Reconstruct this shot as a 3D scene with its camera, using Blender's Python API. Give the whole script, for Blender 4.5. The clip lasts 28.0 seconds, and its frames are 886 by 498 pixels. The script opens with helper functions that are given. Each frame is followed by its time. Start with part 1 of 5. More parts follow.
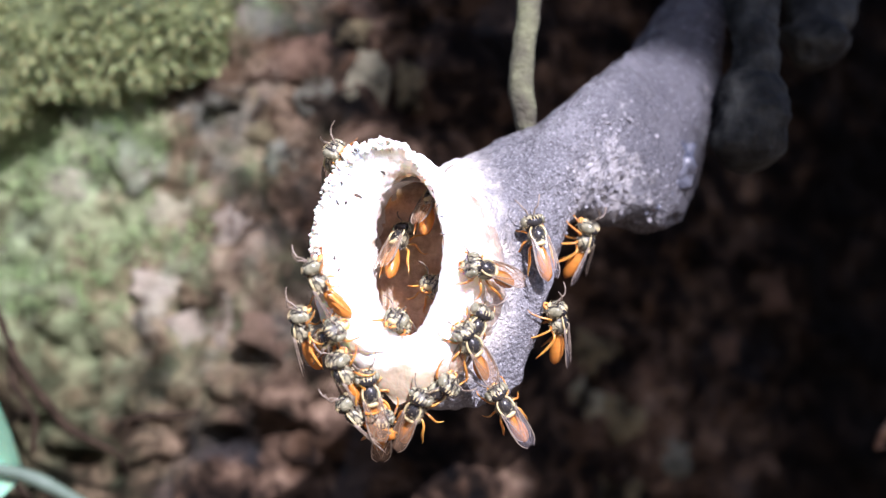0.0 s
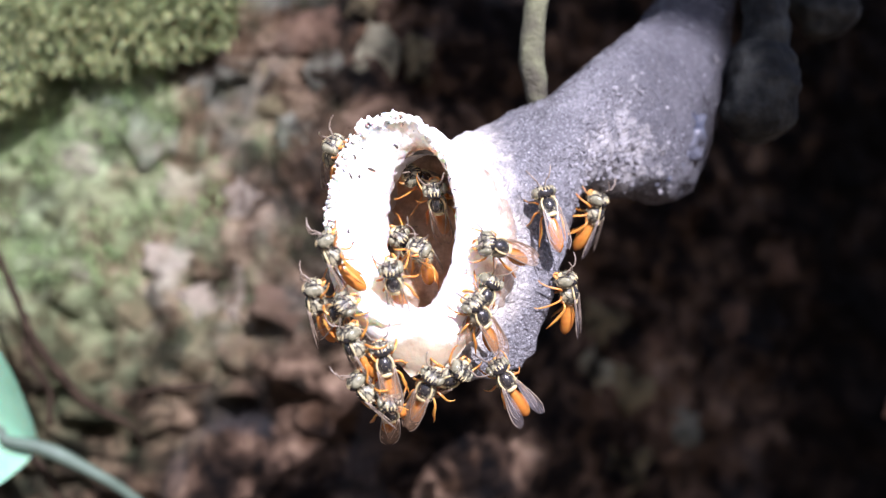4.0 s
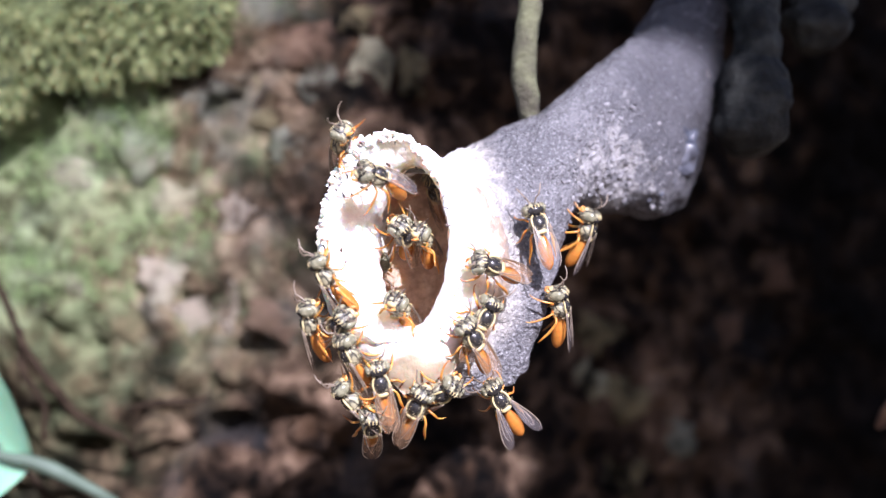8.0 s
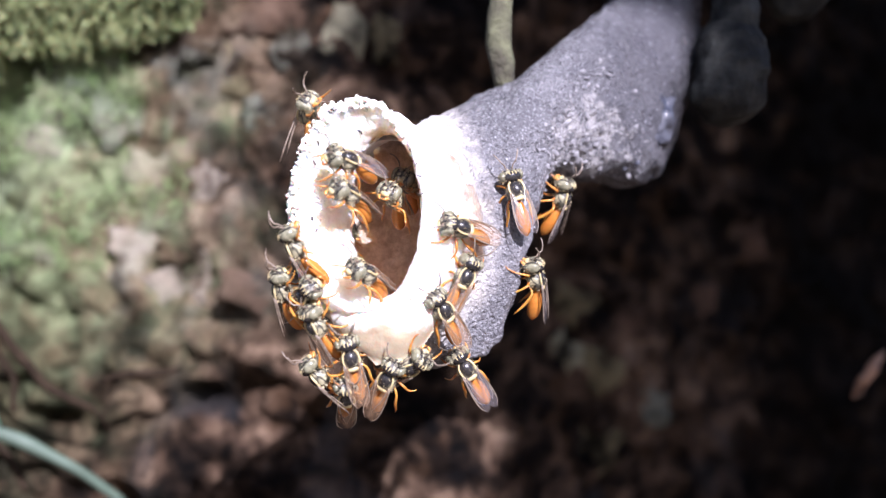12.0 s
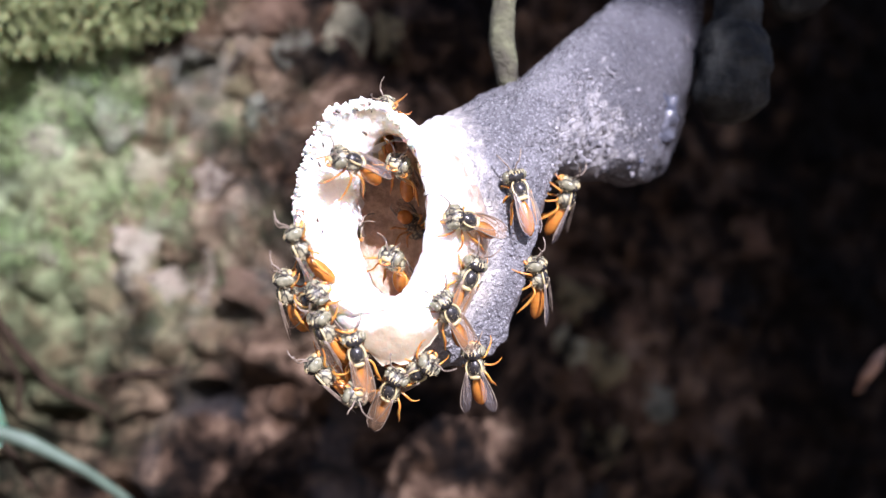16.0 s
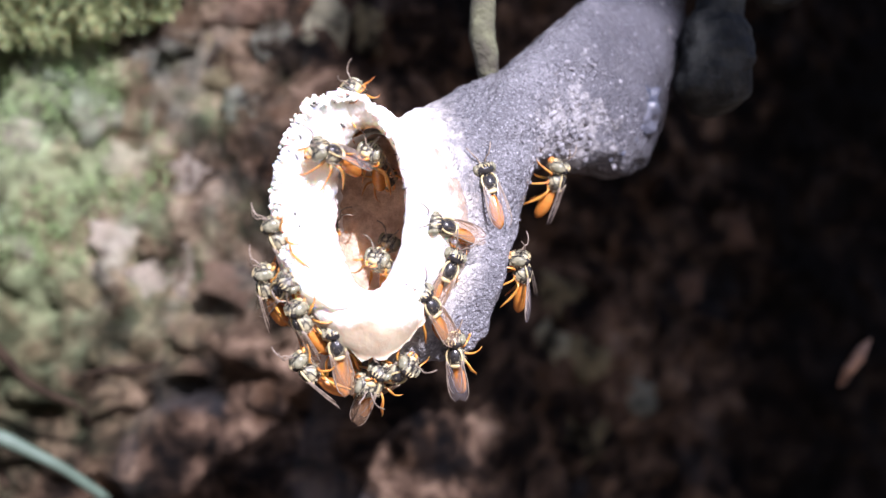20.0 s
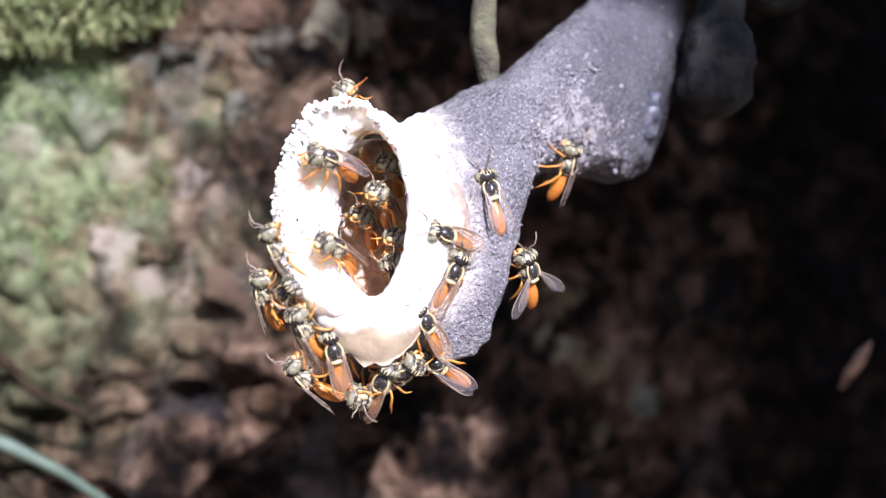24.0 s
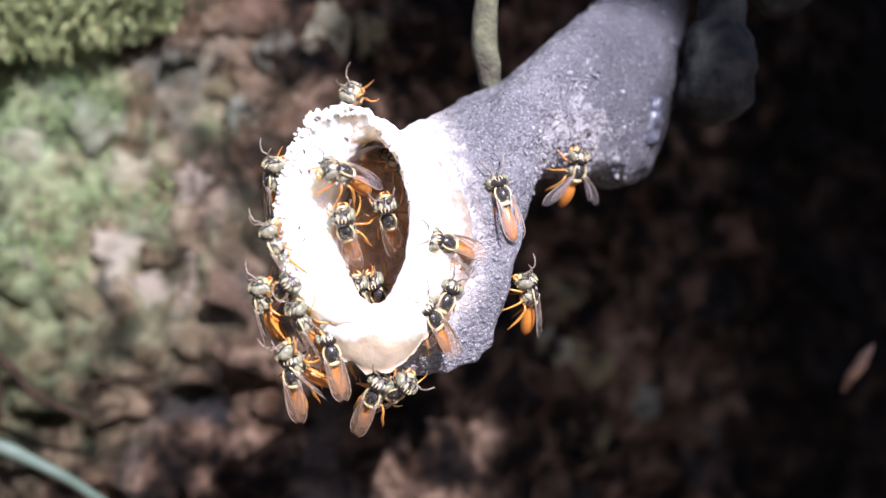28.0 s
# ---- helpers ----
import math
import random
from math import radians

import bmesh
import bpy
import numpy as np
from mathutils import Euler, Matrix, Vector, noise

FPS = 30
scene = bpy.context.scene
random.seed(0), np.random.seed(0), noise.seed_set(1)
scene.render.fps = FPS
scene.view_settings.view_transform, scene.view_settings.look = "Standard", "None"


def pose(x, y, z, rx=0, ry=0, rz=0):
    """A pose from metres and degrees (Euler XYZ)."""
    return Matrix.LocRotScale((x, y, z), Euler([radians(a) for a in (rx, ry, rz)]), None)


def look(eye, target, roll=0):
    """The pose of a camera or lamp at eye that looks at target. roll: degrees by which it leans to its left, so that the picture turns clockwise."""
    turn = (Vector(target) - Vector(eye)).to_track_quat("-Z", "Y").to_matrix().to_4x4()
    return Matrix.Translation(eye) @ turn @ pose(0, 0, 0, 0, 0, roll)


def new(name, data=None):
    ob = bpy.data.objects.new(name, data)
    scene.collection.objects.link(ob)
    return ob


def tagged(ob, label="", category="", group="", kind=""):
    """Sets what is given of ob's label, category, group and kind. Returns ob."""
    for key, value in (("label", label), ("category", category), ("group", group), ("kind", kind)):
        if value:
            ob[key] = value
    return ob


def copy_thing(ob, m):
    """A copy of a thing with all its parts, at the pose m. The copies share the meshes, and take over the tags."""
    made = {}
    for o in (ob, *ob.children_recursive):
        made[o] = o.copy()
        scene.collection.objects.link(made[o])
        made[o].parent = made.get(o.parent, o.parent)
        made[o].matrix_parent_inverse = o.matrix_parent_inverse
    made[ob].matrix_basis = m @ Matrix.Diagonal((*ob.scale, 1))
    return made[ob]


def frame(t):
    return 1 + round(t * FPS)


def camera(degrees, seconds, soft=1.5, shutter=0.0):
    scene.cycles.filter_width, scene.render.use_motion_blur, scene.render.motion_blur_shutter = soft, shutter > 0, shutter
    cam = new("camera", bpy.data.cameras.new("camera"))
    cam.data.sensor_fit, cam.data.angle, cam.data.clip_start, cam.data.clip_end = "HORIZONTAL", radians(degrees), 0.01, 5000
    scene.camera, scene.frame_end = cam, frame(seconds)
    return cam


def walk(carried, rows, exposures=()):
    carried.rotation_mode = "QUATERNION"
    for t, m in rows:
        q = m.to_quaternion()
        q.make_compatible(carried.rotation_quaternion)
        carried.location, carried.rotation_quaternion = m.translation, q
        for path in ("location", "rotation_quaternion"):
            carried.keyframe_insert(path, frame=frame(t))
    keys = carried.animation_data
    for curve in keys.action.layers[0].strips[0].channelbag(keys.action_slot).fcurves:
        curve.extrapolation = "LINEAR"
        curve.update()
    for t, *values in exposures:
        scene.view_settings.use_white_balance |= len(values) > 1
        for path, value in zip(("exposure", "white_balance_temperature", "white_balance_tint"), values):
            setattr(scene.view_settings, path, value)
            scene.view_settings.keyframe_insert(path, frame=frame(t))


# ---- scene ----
# All places below are in millimetres from the first eye, which is 1.2 m above the ground.
cam = camera(39.0, 28.0, soft=1.3, shutter=0.5)
EYE = 1.2
CAMERA_ROWS = [  # seconds, x, y, z in mm, yaw, pitch, roll in degrees
    (0, 0.00, 0.00, -0.00, 0.00, -0.00, -0.00),
    (0.5, -0.15, -0.37, -0.03, 0.06, -0.12, -0.04),
    (1, -0.21, -0.38, 0.10, 0.10, -0.13, 0.05),
    (1.5, -0.36, -0.52, 0.59, 0.25, -0.24, 0.25),
    (2, -0.62, -0.89, 0.57, 0.53, -0.06, 0.35),
    (2.5, -0.37, -0.74, 0.21, 0.45, -0.11, 0.25),
    (3, -0.60, -0.45, 0.30, 0.10, -0.76, 0.34),
    (3.5, -0.58, -1.26, 0.41, 0.75, -1.24, 0.43),
    (4, -0.56, -0.61, 0.15, 0.23, -1.34, 0.37),
    (4.5, -0.53, -0.52, 0.02, 0.15, -1.31, 0.33),
    (6.5, -0.15, -3.02, 1.09, 0.17, -1.13, 0.67),
    (7, -0.58, -2.76, 1.40, 0.11, -1.08, 0.75),
    (7.5, -0.34, -1.26, 1.35, 0.35, -1.33, 0.67),
    (8, -0.25, -0.83, 1.17, 0.08, -1.18, 0.59),
    (8.5, -0.06, -0.04, 1.20, -0.39, -1.15, 0.54),
    (9, -0.15, -0.51, 0.93, -0.25, -2.13, 0.46),
    (9.5, -0.25, -0.37, 0.50, -0.39, -2.39, 0.42),
    (10, -0.16, -0.36, 0.57, -0.48, -2.48, 0.46),
    (10.5, 0.08, -0.07, 0.91, -0.57, -2.36, 0.55),
    (11, 0.04, 0.14, 0.99, -0.71, -2.35, 0.57),
    (11.5, 0.01, 0.36, 1.01, -0.93, -2.42, 0.63),
    (12, 0.10, 0.44, 0.93, -0.93, -2.49, 0.51),
    (12.5, -0.05, 0.37, 1.30, -0.93, -2.50, 0.65),
    (14.5, -0.14, 0.54, 1.45, -1.03, -2.70, 0.81),
    (15, -0.13, 0.49, 1.48, -0.99, -2.67, 0.83),
    (15.5, -0.18, 0.32, 1.66, -0.95, -2.83, 0.87),
    (16, -0.25, 0.26, 1.53, -0.94, -2.85, 0.87),
    (16.5, -0.29, 0.41, 1.63, -1.02, -3.07, 0.89),
    (17, -0.27, 0.55, 1.71, -1.16, -2.98, 0.96),
    (17.5, -0.21, 0.48, 1.71, -1.10, -2.90, 0.96),
    (18, -0.18, 0.70, 1.62, -1.24, -2.97, 0.94),
    (18.5, 0.12, 1.15, 1.69, -1.48, -2.92, 0.90),
    (19, 0.08, 1.42, 1.69, -1.74, -3.02, 0.90),
    (19.5, -0.10, 1.16, 1.76, -1.56, -3.25, 1.01),
    (20, 0.04, 1.39, 1.49, -1.70, -3.16, 0.95),
    (20.5, 0.16, 1.34, 1.77, -1.61, -3.13, 0.99),
    (21, 0.08, 1.39, 1.91, -1.69, -3.20, 1.00),
    (21.5, -0.06, 1.23, 1.65, -1.53, -3.22, 1.01),
    (23.5, -0.22, 1.18, 2.01, -1.60, -3.01, 1.13),
    (24, -0.19, 1.31, 1.68, -1.77, -3.04, 1.14),
    (24.5, -0.16, 1.19, 1.70, -1.64, -3.14, 1.11),
    (25, -0.21, 1.28, 1.98, -1.67, -3.04, 1.25),
    (25.5, -0.23, 1.00, 2.13, -1.46, -3.18, 1.27),
    (26, -0.10, 1.52, 1.89, -1.83, -3.08, 1.20),
    (26.5, -0.13, 1.58, 1.96, -1.91, -3.05, 1.27),
    (27, -0.22, 1.30, 2.40, -1.70, -3.10, 1.41),
    (27.5, -0.22, 1.32, 2.43, -1.69, -3.06, 1.37),
    (28, -0.14, 1.28, 2.43, -1.67, -3.20, 1.30),
]
walk(cam, [(t, pose(x / 1000, y / 1000, EYE + z / 1000, 90 + pitch, roll, yaw)) for t, x, y, z, yaw, pitch, roll in CAMERA_ROWS],
     exposures=[(0, 1.5, 5850, 29), (28, 1.5, 5850, 29)])
cam.data.dof.use_dof = True
cam.data.dof.focus_distance = 0.0885
cam.data.dof.aperture_fstop = 25.0

# ---- light ----
SUN_FROM = Vector((0.26, -0.76, 0.58)).normalized()
world = bpy.data.worlds.new("sky")
scene.world = world
world.use_nodes = True
wn, wl = world.node_tree.nodes, world.node_tree.links
sky = wn.new("ShaderNodeTexSky")
sky.sky_type = "NISHITA"
sky.sun_disc = False
sky.sun_elevation = math.asin(SUN_FROM.z)
sky.sun_rotation = math.atan2(SUN_FROM.x, SUN_FROM.y)
wl.new(sky.outputs["Color"], wn["Background"].inputs["Color"])
wn["Background"].inputs["Strength"].default_value = 0.05
sun = new("sun", bpy.data.lights.new("sun", "SUN"))
sun.data.energy = 4.6
sun.data.angle = radians(0.53)
sun.data.color = (1.0, 0.98, 0.95)
sun.matrix_basis = look(SUN_FROM * 5, (0, 0, 0))

MM = 0.001
ORIGIN = Matrix.Translation((0, 0, EYE))


# ---- materials ----
class Paint:
    """A node material with short words for the nodes that are used here."""

    def __init__(self, name, rough=0.6, **values):
        self.m = bpy.data.materials.new(name)
        self.m.use_nodes = True
        self.n, self.l = self.m.node_tree.nodes, self.m.node_tree.links
        self.b = self.n["Principled BSDF"]
        self.b.inputs["Roughness"].default_value = rough
        for key, value in values.items():
            self.b.inputs[key.replace("_", " ")].default_value = value
        self.at = self.n.new("ShaderNodeTexCoord").outputs["Object"]

    def link(self, a, b):
        self.l.new(a, b)

    def noise(self, scale, detail=5, rough=0.55, vector=None, warp=0.0):
        t = self.n.new("ShaderNodeTexNoise")
        t.inputs["Scale"].default_value = scale
        t.inputs["Detail"].default_value = detail
        t.inputs["Roughness"].default_value = rough
        t.inputs["Distortion"].default_value = warp
        self.link(vector or self.at, t.inputs["Vector"])
        return t.outputs["Fac"]

    def cells(self, scale, feature="F1", vector=None):
        t = self.n.new("ShaderNodeTexVoronoi")
        t.feature = feature
        t.inputs["Scale"].default_value = scale
        self.link(vector or self.at, t.inputs["Vector"])
        return t.outputs["Distance"]

    def axis(self, which):
        t = self.n.new("ShaderNodeSeparateXYZ")
        self.link(self.at, t.inputs[0])
        return t.outputs[which]

    def math(self, op, a, b=0.0, c=0.0):
        t = self.n.new("ShaderNodeMath")
        t.operation = op
        for k, v in enumerate((a, b, c)):
            if hasattr(v, "links"):
                self.link(v, t.inputs[k])
            else:
                t.inputs[k].default_value = v
        return t.outputs[0]

    def step(self, value, low, high):
        t = self.n.new("ShaderNodeMapRange")
        t.interpolation_type = "SMOOTHSTEP"
        t.inputs["From Min"].default_value, t.inputs["From Max"].default_value = low, high
        self.link(value, t.inputs["Value"])
        return t.outputs["Result"]

    def mix(self, fac, a, b):
        t = self.n.new("ShaderNodeMix")
        t.data_type = "RGBA"
        for key, v in ((0, fac), (6, a), (7, b)):
            if hasattr(v, "links"):
                self.link(v, t.inputs[key])
            else:
                t.inputs[key].default_value = v if key == 0 else (*v, 1)
        return t.outputs[2]

    def ramp(self, fac, stops):
        t = self.n.new("ShaderNodeValToRGB")
        e = t.color_ramp.elements
        for k, (at, color) in enumerate(stops):
            if k > 1:
                e.new(at)
            e[k].position, e[k].color = at, (*color, 1)
        self.link(fac, t.inputs["Fac"])
        return t.outputs["Color"]

    def chance(self):
        return self.n.new("ShaderNodeObjectInfo").outputs["Random"]

    def island(self):
        return self.n.new("ShaderNodeNewGeometry").outputs["Random Per Island"]

    def color(self, socket):
        self.link(socket, self.b.inputs["Base Color"])
        return self

    def bump(self, socket, mm, strength=1.0):
        t = self.n.new("ShaderNodeBump")
        t.inputs["Distance"].default_value = mm * MM
        t.inputs["Strength"].default_value = strength
        self.link(socket, t.inputs["Height"])
        self.link(t.outputs["Normal"], self.b.inputs["Normal"])
        return self

    def set(self, key, value):
        if hasattr(value, "links"):
            self.link(value, self.b.inputs[key])
        else:
            self.b.inputs[key].default_value = value
        return self


def plain_paint(name, a, b, scale=500, rough=0.6, mm=0.3, **values):
    p = Paint(name, rough, **values)
    return p.color(p.mix(p.step(p.noise(scale), 0.3, 0.7), a, b)).bump(p.noise(scale * 3), mm).m


def wax_paint(name, near, far, brown_inside=False):
    """Fresh white wax that goes over, along x, into old grey cerumen with a granular, faintly shining skin."""
    p = Paint(name, 0.5)
    wobble = p.math("MULTIPLY", p.math("SUBTRACT", p.noise(900, 8, 0.8), 0.5), 0.007)
    across = p.math("MULTIPLY_ADD", p.math("MAXIMUM", p.axis("Z"), 0.0), 0.28, p.axis("X"))
    across = p.math("MULTIPLY_ADD", p.math("MAXIMUM", p.math("SUBTRACT", -0.006, p.axis("Z")), 0.0), 1.0, across)
    where = p.step(p.math("ADD", across, wobble), near * MM, far * MM)
    grains = p.noise(4400, 4, 0.65)
    wrinkle = p.math("ABSOLUTE", p.math("SUBTRACT", p.noise(1500, 4, 0.6), 0.5))
    white = p.mix(p.step(p.noise(700), 0.35, 0.75), (0.86, 0.82, 0.76), (0.74, 0.67, 0.57))
    white = p.mix(p.step(p.cells(230), 0.045, 0.025), white, (0.12, 0.07, 0.05))
    grey = p.mix(p.step(p.noise(230), 0.35, 0.7), (0.13, 0.129, 0.138), (0.215, 0.212, 0.222))
    grey = p.mix(p.math("MULTIPLY", p.step(p.noise(4600, 4, 0.75), 0.5, 0.68), 0.9), grey, (0.37, 0.37, 0.385))
    grey = p.mix(p.math("MULTIPLY", p.step(p.noise(3400, 4, 0.75), 0.46, 0.34), 0.7), grey, (0.045, 0.04, 0.045))
    grey = p.mix(p.step(p.noise(300, 5), 0.6, 0.72), grey, (0.211, 0.208, 0.211))
    # Turns the white wax brown from the throat inwards.
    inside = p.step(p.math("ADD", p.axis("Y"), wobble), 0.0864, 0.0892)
    if brown_inside:
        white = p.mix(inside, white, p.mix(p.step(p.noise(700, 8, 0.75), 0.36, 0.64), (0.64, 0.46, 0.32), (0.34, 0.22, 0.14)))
    span = p.n.new("ShaderNodeVectorMath")
    span.operation = "DISTANCE"
    p.link(p.at, span.inputs[0])
    span.inputs[1].default_value = (0.0125, 0.097, 0.0045)
    # old darkens the grey along x: the upper tube's shade put into colour.
    old = p.step(p.math("ADD", p.axis("X"), wobble), 0.008, 0.019)
    grey = p.mix(p.math("MULTIPLY", old, 0.7), grey, (0.05, 0.05, 0.06))
    near_crust = p.step(span.outputs["Value"], 0.0062, 0.002)
    crust = p.step(p.math("ADD", p.noise(760, 6, 0.7), p.math("MULTIPLY", near_crust, 0.2)), 0.61, 0.74)
    grey = p.mix(crust, grey, (0.32, 0.312, 0.31))
    # Pale specks: glints of the skin put into the colour.
    grey = p.mix(p.math("MULTIPLY", p.step(p.cells(1500), 0.16, 0.08), 0.35), grey, (0.62, 0.63, 0.68))
    p.color(p.mix(where, white, grey))
    p.set("Roughness", p.mix(where, (0.65, 0.65, 0.65), (0.27, 0.27, 0.27)))
    p.set("Specular IOR Level", 0.55)
    p.bump(p.math("ADD", p.math("MULTIPLY", grains, 0.9), p.math("MULTIPLY", p.noise(1400, 5, 0.7), 0.6)), 0.24, 1.0) if brown_inside else p.bump(p.math("ADD", p.math("MULTIPLY", grains, 0.7), p.math("MULTIPLY", wrinkle, 2.2)), 0.5, 1.0)
    return p


GREY_WAX = wax_paint("grey_cerumen", 2.0, 6.2).m
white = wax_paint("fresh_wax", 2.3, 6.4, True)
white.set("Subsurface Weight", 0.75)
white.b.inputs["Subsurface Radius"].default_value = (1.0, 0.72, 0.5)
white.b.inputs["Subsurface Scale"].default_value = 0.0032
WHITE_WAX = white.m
bead = Paint("wax_bead", 0.6, Subsurface_Weight=0.3, Subsurface_Scale=0.0006)
WAX_BEAD = bead.color(bead.mix(bead.chance(), (0.88, 0.84, 0.76), (0.76, 0.7, 0.6))).m
flap = Paint("thin_wax", 0.45)
flap.color(flap.mix(flap.step(flap.noise(420), 0.3, 0.75), (0.36, 0.295, 0.2), (0.24, 0.185, 0.12)))
edge = flap.math("ADD", flap.axis("Z"), flap.math("MULTIPLY", flap.noise(420, 6, 0.7), 0.004))
flap.color(flap.mix(flap.step(edge, -0.0066, -0.005), flap.b.inputs["Base Color"].links[0].from_socket, (0.84, 0.79, 0.71)))
flap.bump(flap.noise(1200), 0.12)
flap.set("Subsurface Weight", 0.25)
flap.b.inputs["Subsurface Scale"].default_value = 0.001
THIN_WAX = flap.m
speck = Paint("dark_resin", 0.3)
DARK_RESIN = speck.color(speck.mix(speck.noise(900), (0.03, 0.022, 0.018), (0.07, 0.045, 0.03))).m
GREY_GRAIN = plain_paint("pale_cerumen_grain", (0.26, 0.255, 0.265), (0.1, 0.098, 0.105), 900, 0.4, 0.2)
RESIN_DROP = plain_paint("resin_drop", (0.035, 0.04, 0.055), (0.09, 0.095, 0.115), 600, 0.15, 0.1)
lump = Paint("old_cerumen", 0.75, Specular_IOR_Level=0.15)
lump.color(lump.mix(lump.step(lump.noise(300), 0.35, 0.7), (0.012, 0.013, 0.0125), (0.055, 0.057, 0.05)))
OLD_WAX = lump.bump(lump.noise(800), 0.7).m


def bark_paint(name="mossy_bark", tint=None, amount=0.0):
    """Bark of one pattern all over the trunk; flakes of it may lean to a tint of their own."""
    p = Paint(name, 0.85)
    place = p.n.new("ShaderNodeNewGeometry").outputs["Position"]
    shift = p.n.new("ShaderNodeVectorMath")
    shift.operation = "MULTIPLY_ADD"
    p.link(place, shift.inputs[0])
    shift.inputs[1].default_value, shift.inputs[2].default_value = (1, 0.35, 1), (0, 0.09, -EYE)
    p.at = shift.outputs["Vector"]
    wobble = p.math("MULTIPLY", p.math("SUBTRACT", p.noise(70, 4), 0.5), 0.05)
    # Carries the dark side leftwards lower down; shade put into the bark's colour.
    shade_x = p.math("MULTIPLY_ADD", p.math("MAXIMUM", p.math("SUBTRACT", -0.01, p.axis("Z")), 0.0), 1.1, p.axis("X"))
    east = p.step(p.math("ADD", shade_x, wobble), -0.042, -0.005)
    grain = p.noise(210, 8, 0.68, warp=0.4)
    pale = p.ramp(grain, [(0.32, (0.025, 0.016, 0.01)), (0.44, (0.13, 0.092, 0.055)), (0.56, (0.3, 0.236, 0.15)), (0.72, (0.54, 0.47, 0.35))])
    lichen = p.step(p.noise(110, 6, 0.6, warp=0.6), 0.5, 0.6)
    pale = p.mix(p.math("MULTIPLY", lichen, 0.45), pale, p.mix(grain, (0.15, 0.18, 0.145), (0.48, 0.52, 0.43)))
    rust = p.step(p.noise(75, 4, 0.6, warp=0.5), 0.55, 0.66)
    pale = p.mix(p.math("MULTIPLY", rust, 0.38), pale, p.mix(grain, (0.09, 0.05, 0.022), (0.33, 0.215, 0.12)))
    green = p.step(p.math("ADD", p.noise(88, 6, 0.7), p.math("MULTIPLY", p.math("MAXIMUM", p.axis("X"), -0.045), -7.0)), 0.6, 0.76)
    pale = p.mix(p.math("MULTIPLY", green, 0.78), pale, p.mix(p.step(p.noise(300, 6, 0.7), 0.36, 0.66), (0.025, 0.042, 0.016), (0.24, 0.31, 0.16)))
    pit = p.step(p.noise(150, 5, 0.6, warp=0.7), 0.42, 0.33)
    pale = p.mix(p.math("MULTIPLY", pit, 0.85), pale, (0.02, 0.014, 0.009))
    # Dark bark's own browns, with that side's shade painted in.
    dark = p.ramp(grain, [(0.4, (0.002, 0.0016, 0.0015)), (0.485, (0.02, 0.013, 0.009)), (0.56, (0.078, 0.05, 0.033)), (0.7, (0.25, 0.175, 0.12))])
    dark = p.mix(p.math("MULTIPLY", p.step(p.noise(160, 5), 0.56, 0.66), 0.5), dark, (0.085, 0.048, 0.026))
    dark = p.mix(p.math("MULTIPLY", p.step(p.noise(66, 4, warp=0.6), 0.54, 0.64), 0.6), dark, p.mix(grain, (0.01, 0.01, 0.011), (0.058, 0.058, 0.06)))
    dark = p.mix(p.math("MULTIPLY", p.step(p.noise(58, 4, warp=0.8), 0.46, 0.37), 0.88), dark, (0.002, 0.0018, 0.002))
    # Painted nearer black towards the far right, as shade there.
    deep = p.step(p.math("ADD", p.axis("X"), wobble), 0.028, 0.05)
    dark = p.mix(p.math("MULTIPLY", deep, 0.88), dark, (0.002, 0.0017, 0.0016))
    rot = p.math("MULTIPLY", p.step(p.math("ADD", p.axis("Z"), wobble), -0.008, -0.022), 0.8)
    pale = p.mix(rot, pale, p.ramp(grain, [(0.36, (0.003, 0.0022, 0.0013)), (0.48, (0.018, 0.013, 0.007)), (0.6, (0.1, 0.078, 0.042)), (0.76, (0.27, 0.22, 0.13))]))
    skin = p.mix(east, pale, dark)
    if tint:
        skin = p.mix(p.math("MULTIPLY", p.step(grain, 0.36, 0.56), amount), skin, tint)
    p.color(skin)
    p.set("Specular IOR Level", 0.06)
    return p.bump(p.math("ADD", p.noise(700, 8, 0.7), p.math("MULTIPLY", p.cells(420), 0.5)), 1.2).m


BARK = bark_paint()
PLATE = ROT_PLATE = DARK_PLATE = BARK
PALE_PLATE = bark_paint("pale_lichen_plate", (0.26, 0.25, 0.17), 0.85)
PINK_PLATE = bark_paint("pinkish_bark_plate", (0.33, 0.29, 0.235), 0.6)
RED_PLATE = bark_paint("reddish_bark_plate", (0.1, 0.062, 0.042), 0.75)
BUFF_PLATE = bark_paint("buff_bark_plate", (0.165, 0.142, 0.08), 0.85)
SLATE_PLATE = bark_paint("slate_bark_plate", (0.17, 0.2, 0.165), 0.5)
VINE = plain_paint("mossy_root", (0.1, 0.105, 0.055), (0.04, 0.036, 0.022), 420, 0.9, 0.5)
TWIG = plain_paint("brown_rootlet", (0.036, 0.025, 0.016), (0.016, 0.011, 0.007), 500, 0.9, 0.3, Specular_IOR_Level=0.08)
HUSK = plain_paint("dry_husk", (0.32, 0.19, 0.12), (0.15, 0.085, 0.055), 500, 0.6, 0.3)
moss = Paint("moss", 0.8)
moss.color(moss.mix(moss.island(), (0.08, 0.105, 0.028), (0.25, 0.27, 0.12)))
moss.set("Subsurface Weight", 0.15)
moss.b.inputs["Subsurface Scale"].default_value = 0.0008
MOSS = moss.m
MOSS_BED = plain_paint("moss_bed", (0.02, 0.03, 0.008), (0.1, 0.12, 0.04), 300, 0.9, 0.8)
fuzz = Paint("green_fuzz", 0.85)
FUZZ = fuzz.color(fuzz.mix(fuzz.island(), (0.12, 0.23, 0.06), (0.36, 0.47, 0.22))).m
leafp = Paint("green_leaf", 0.32)
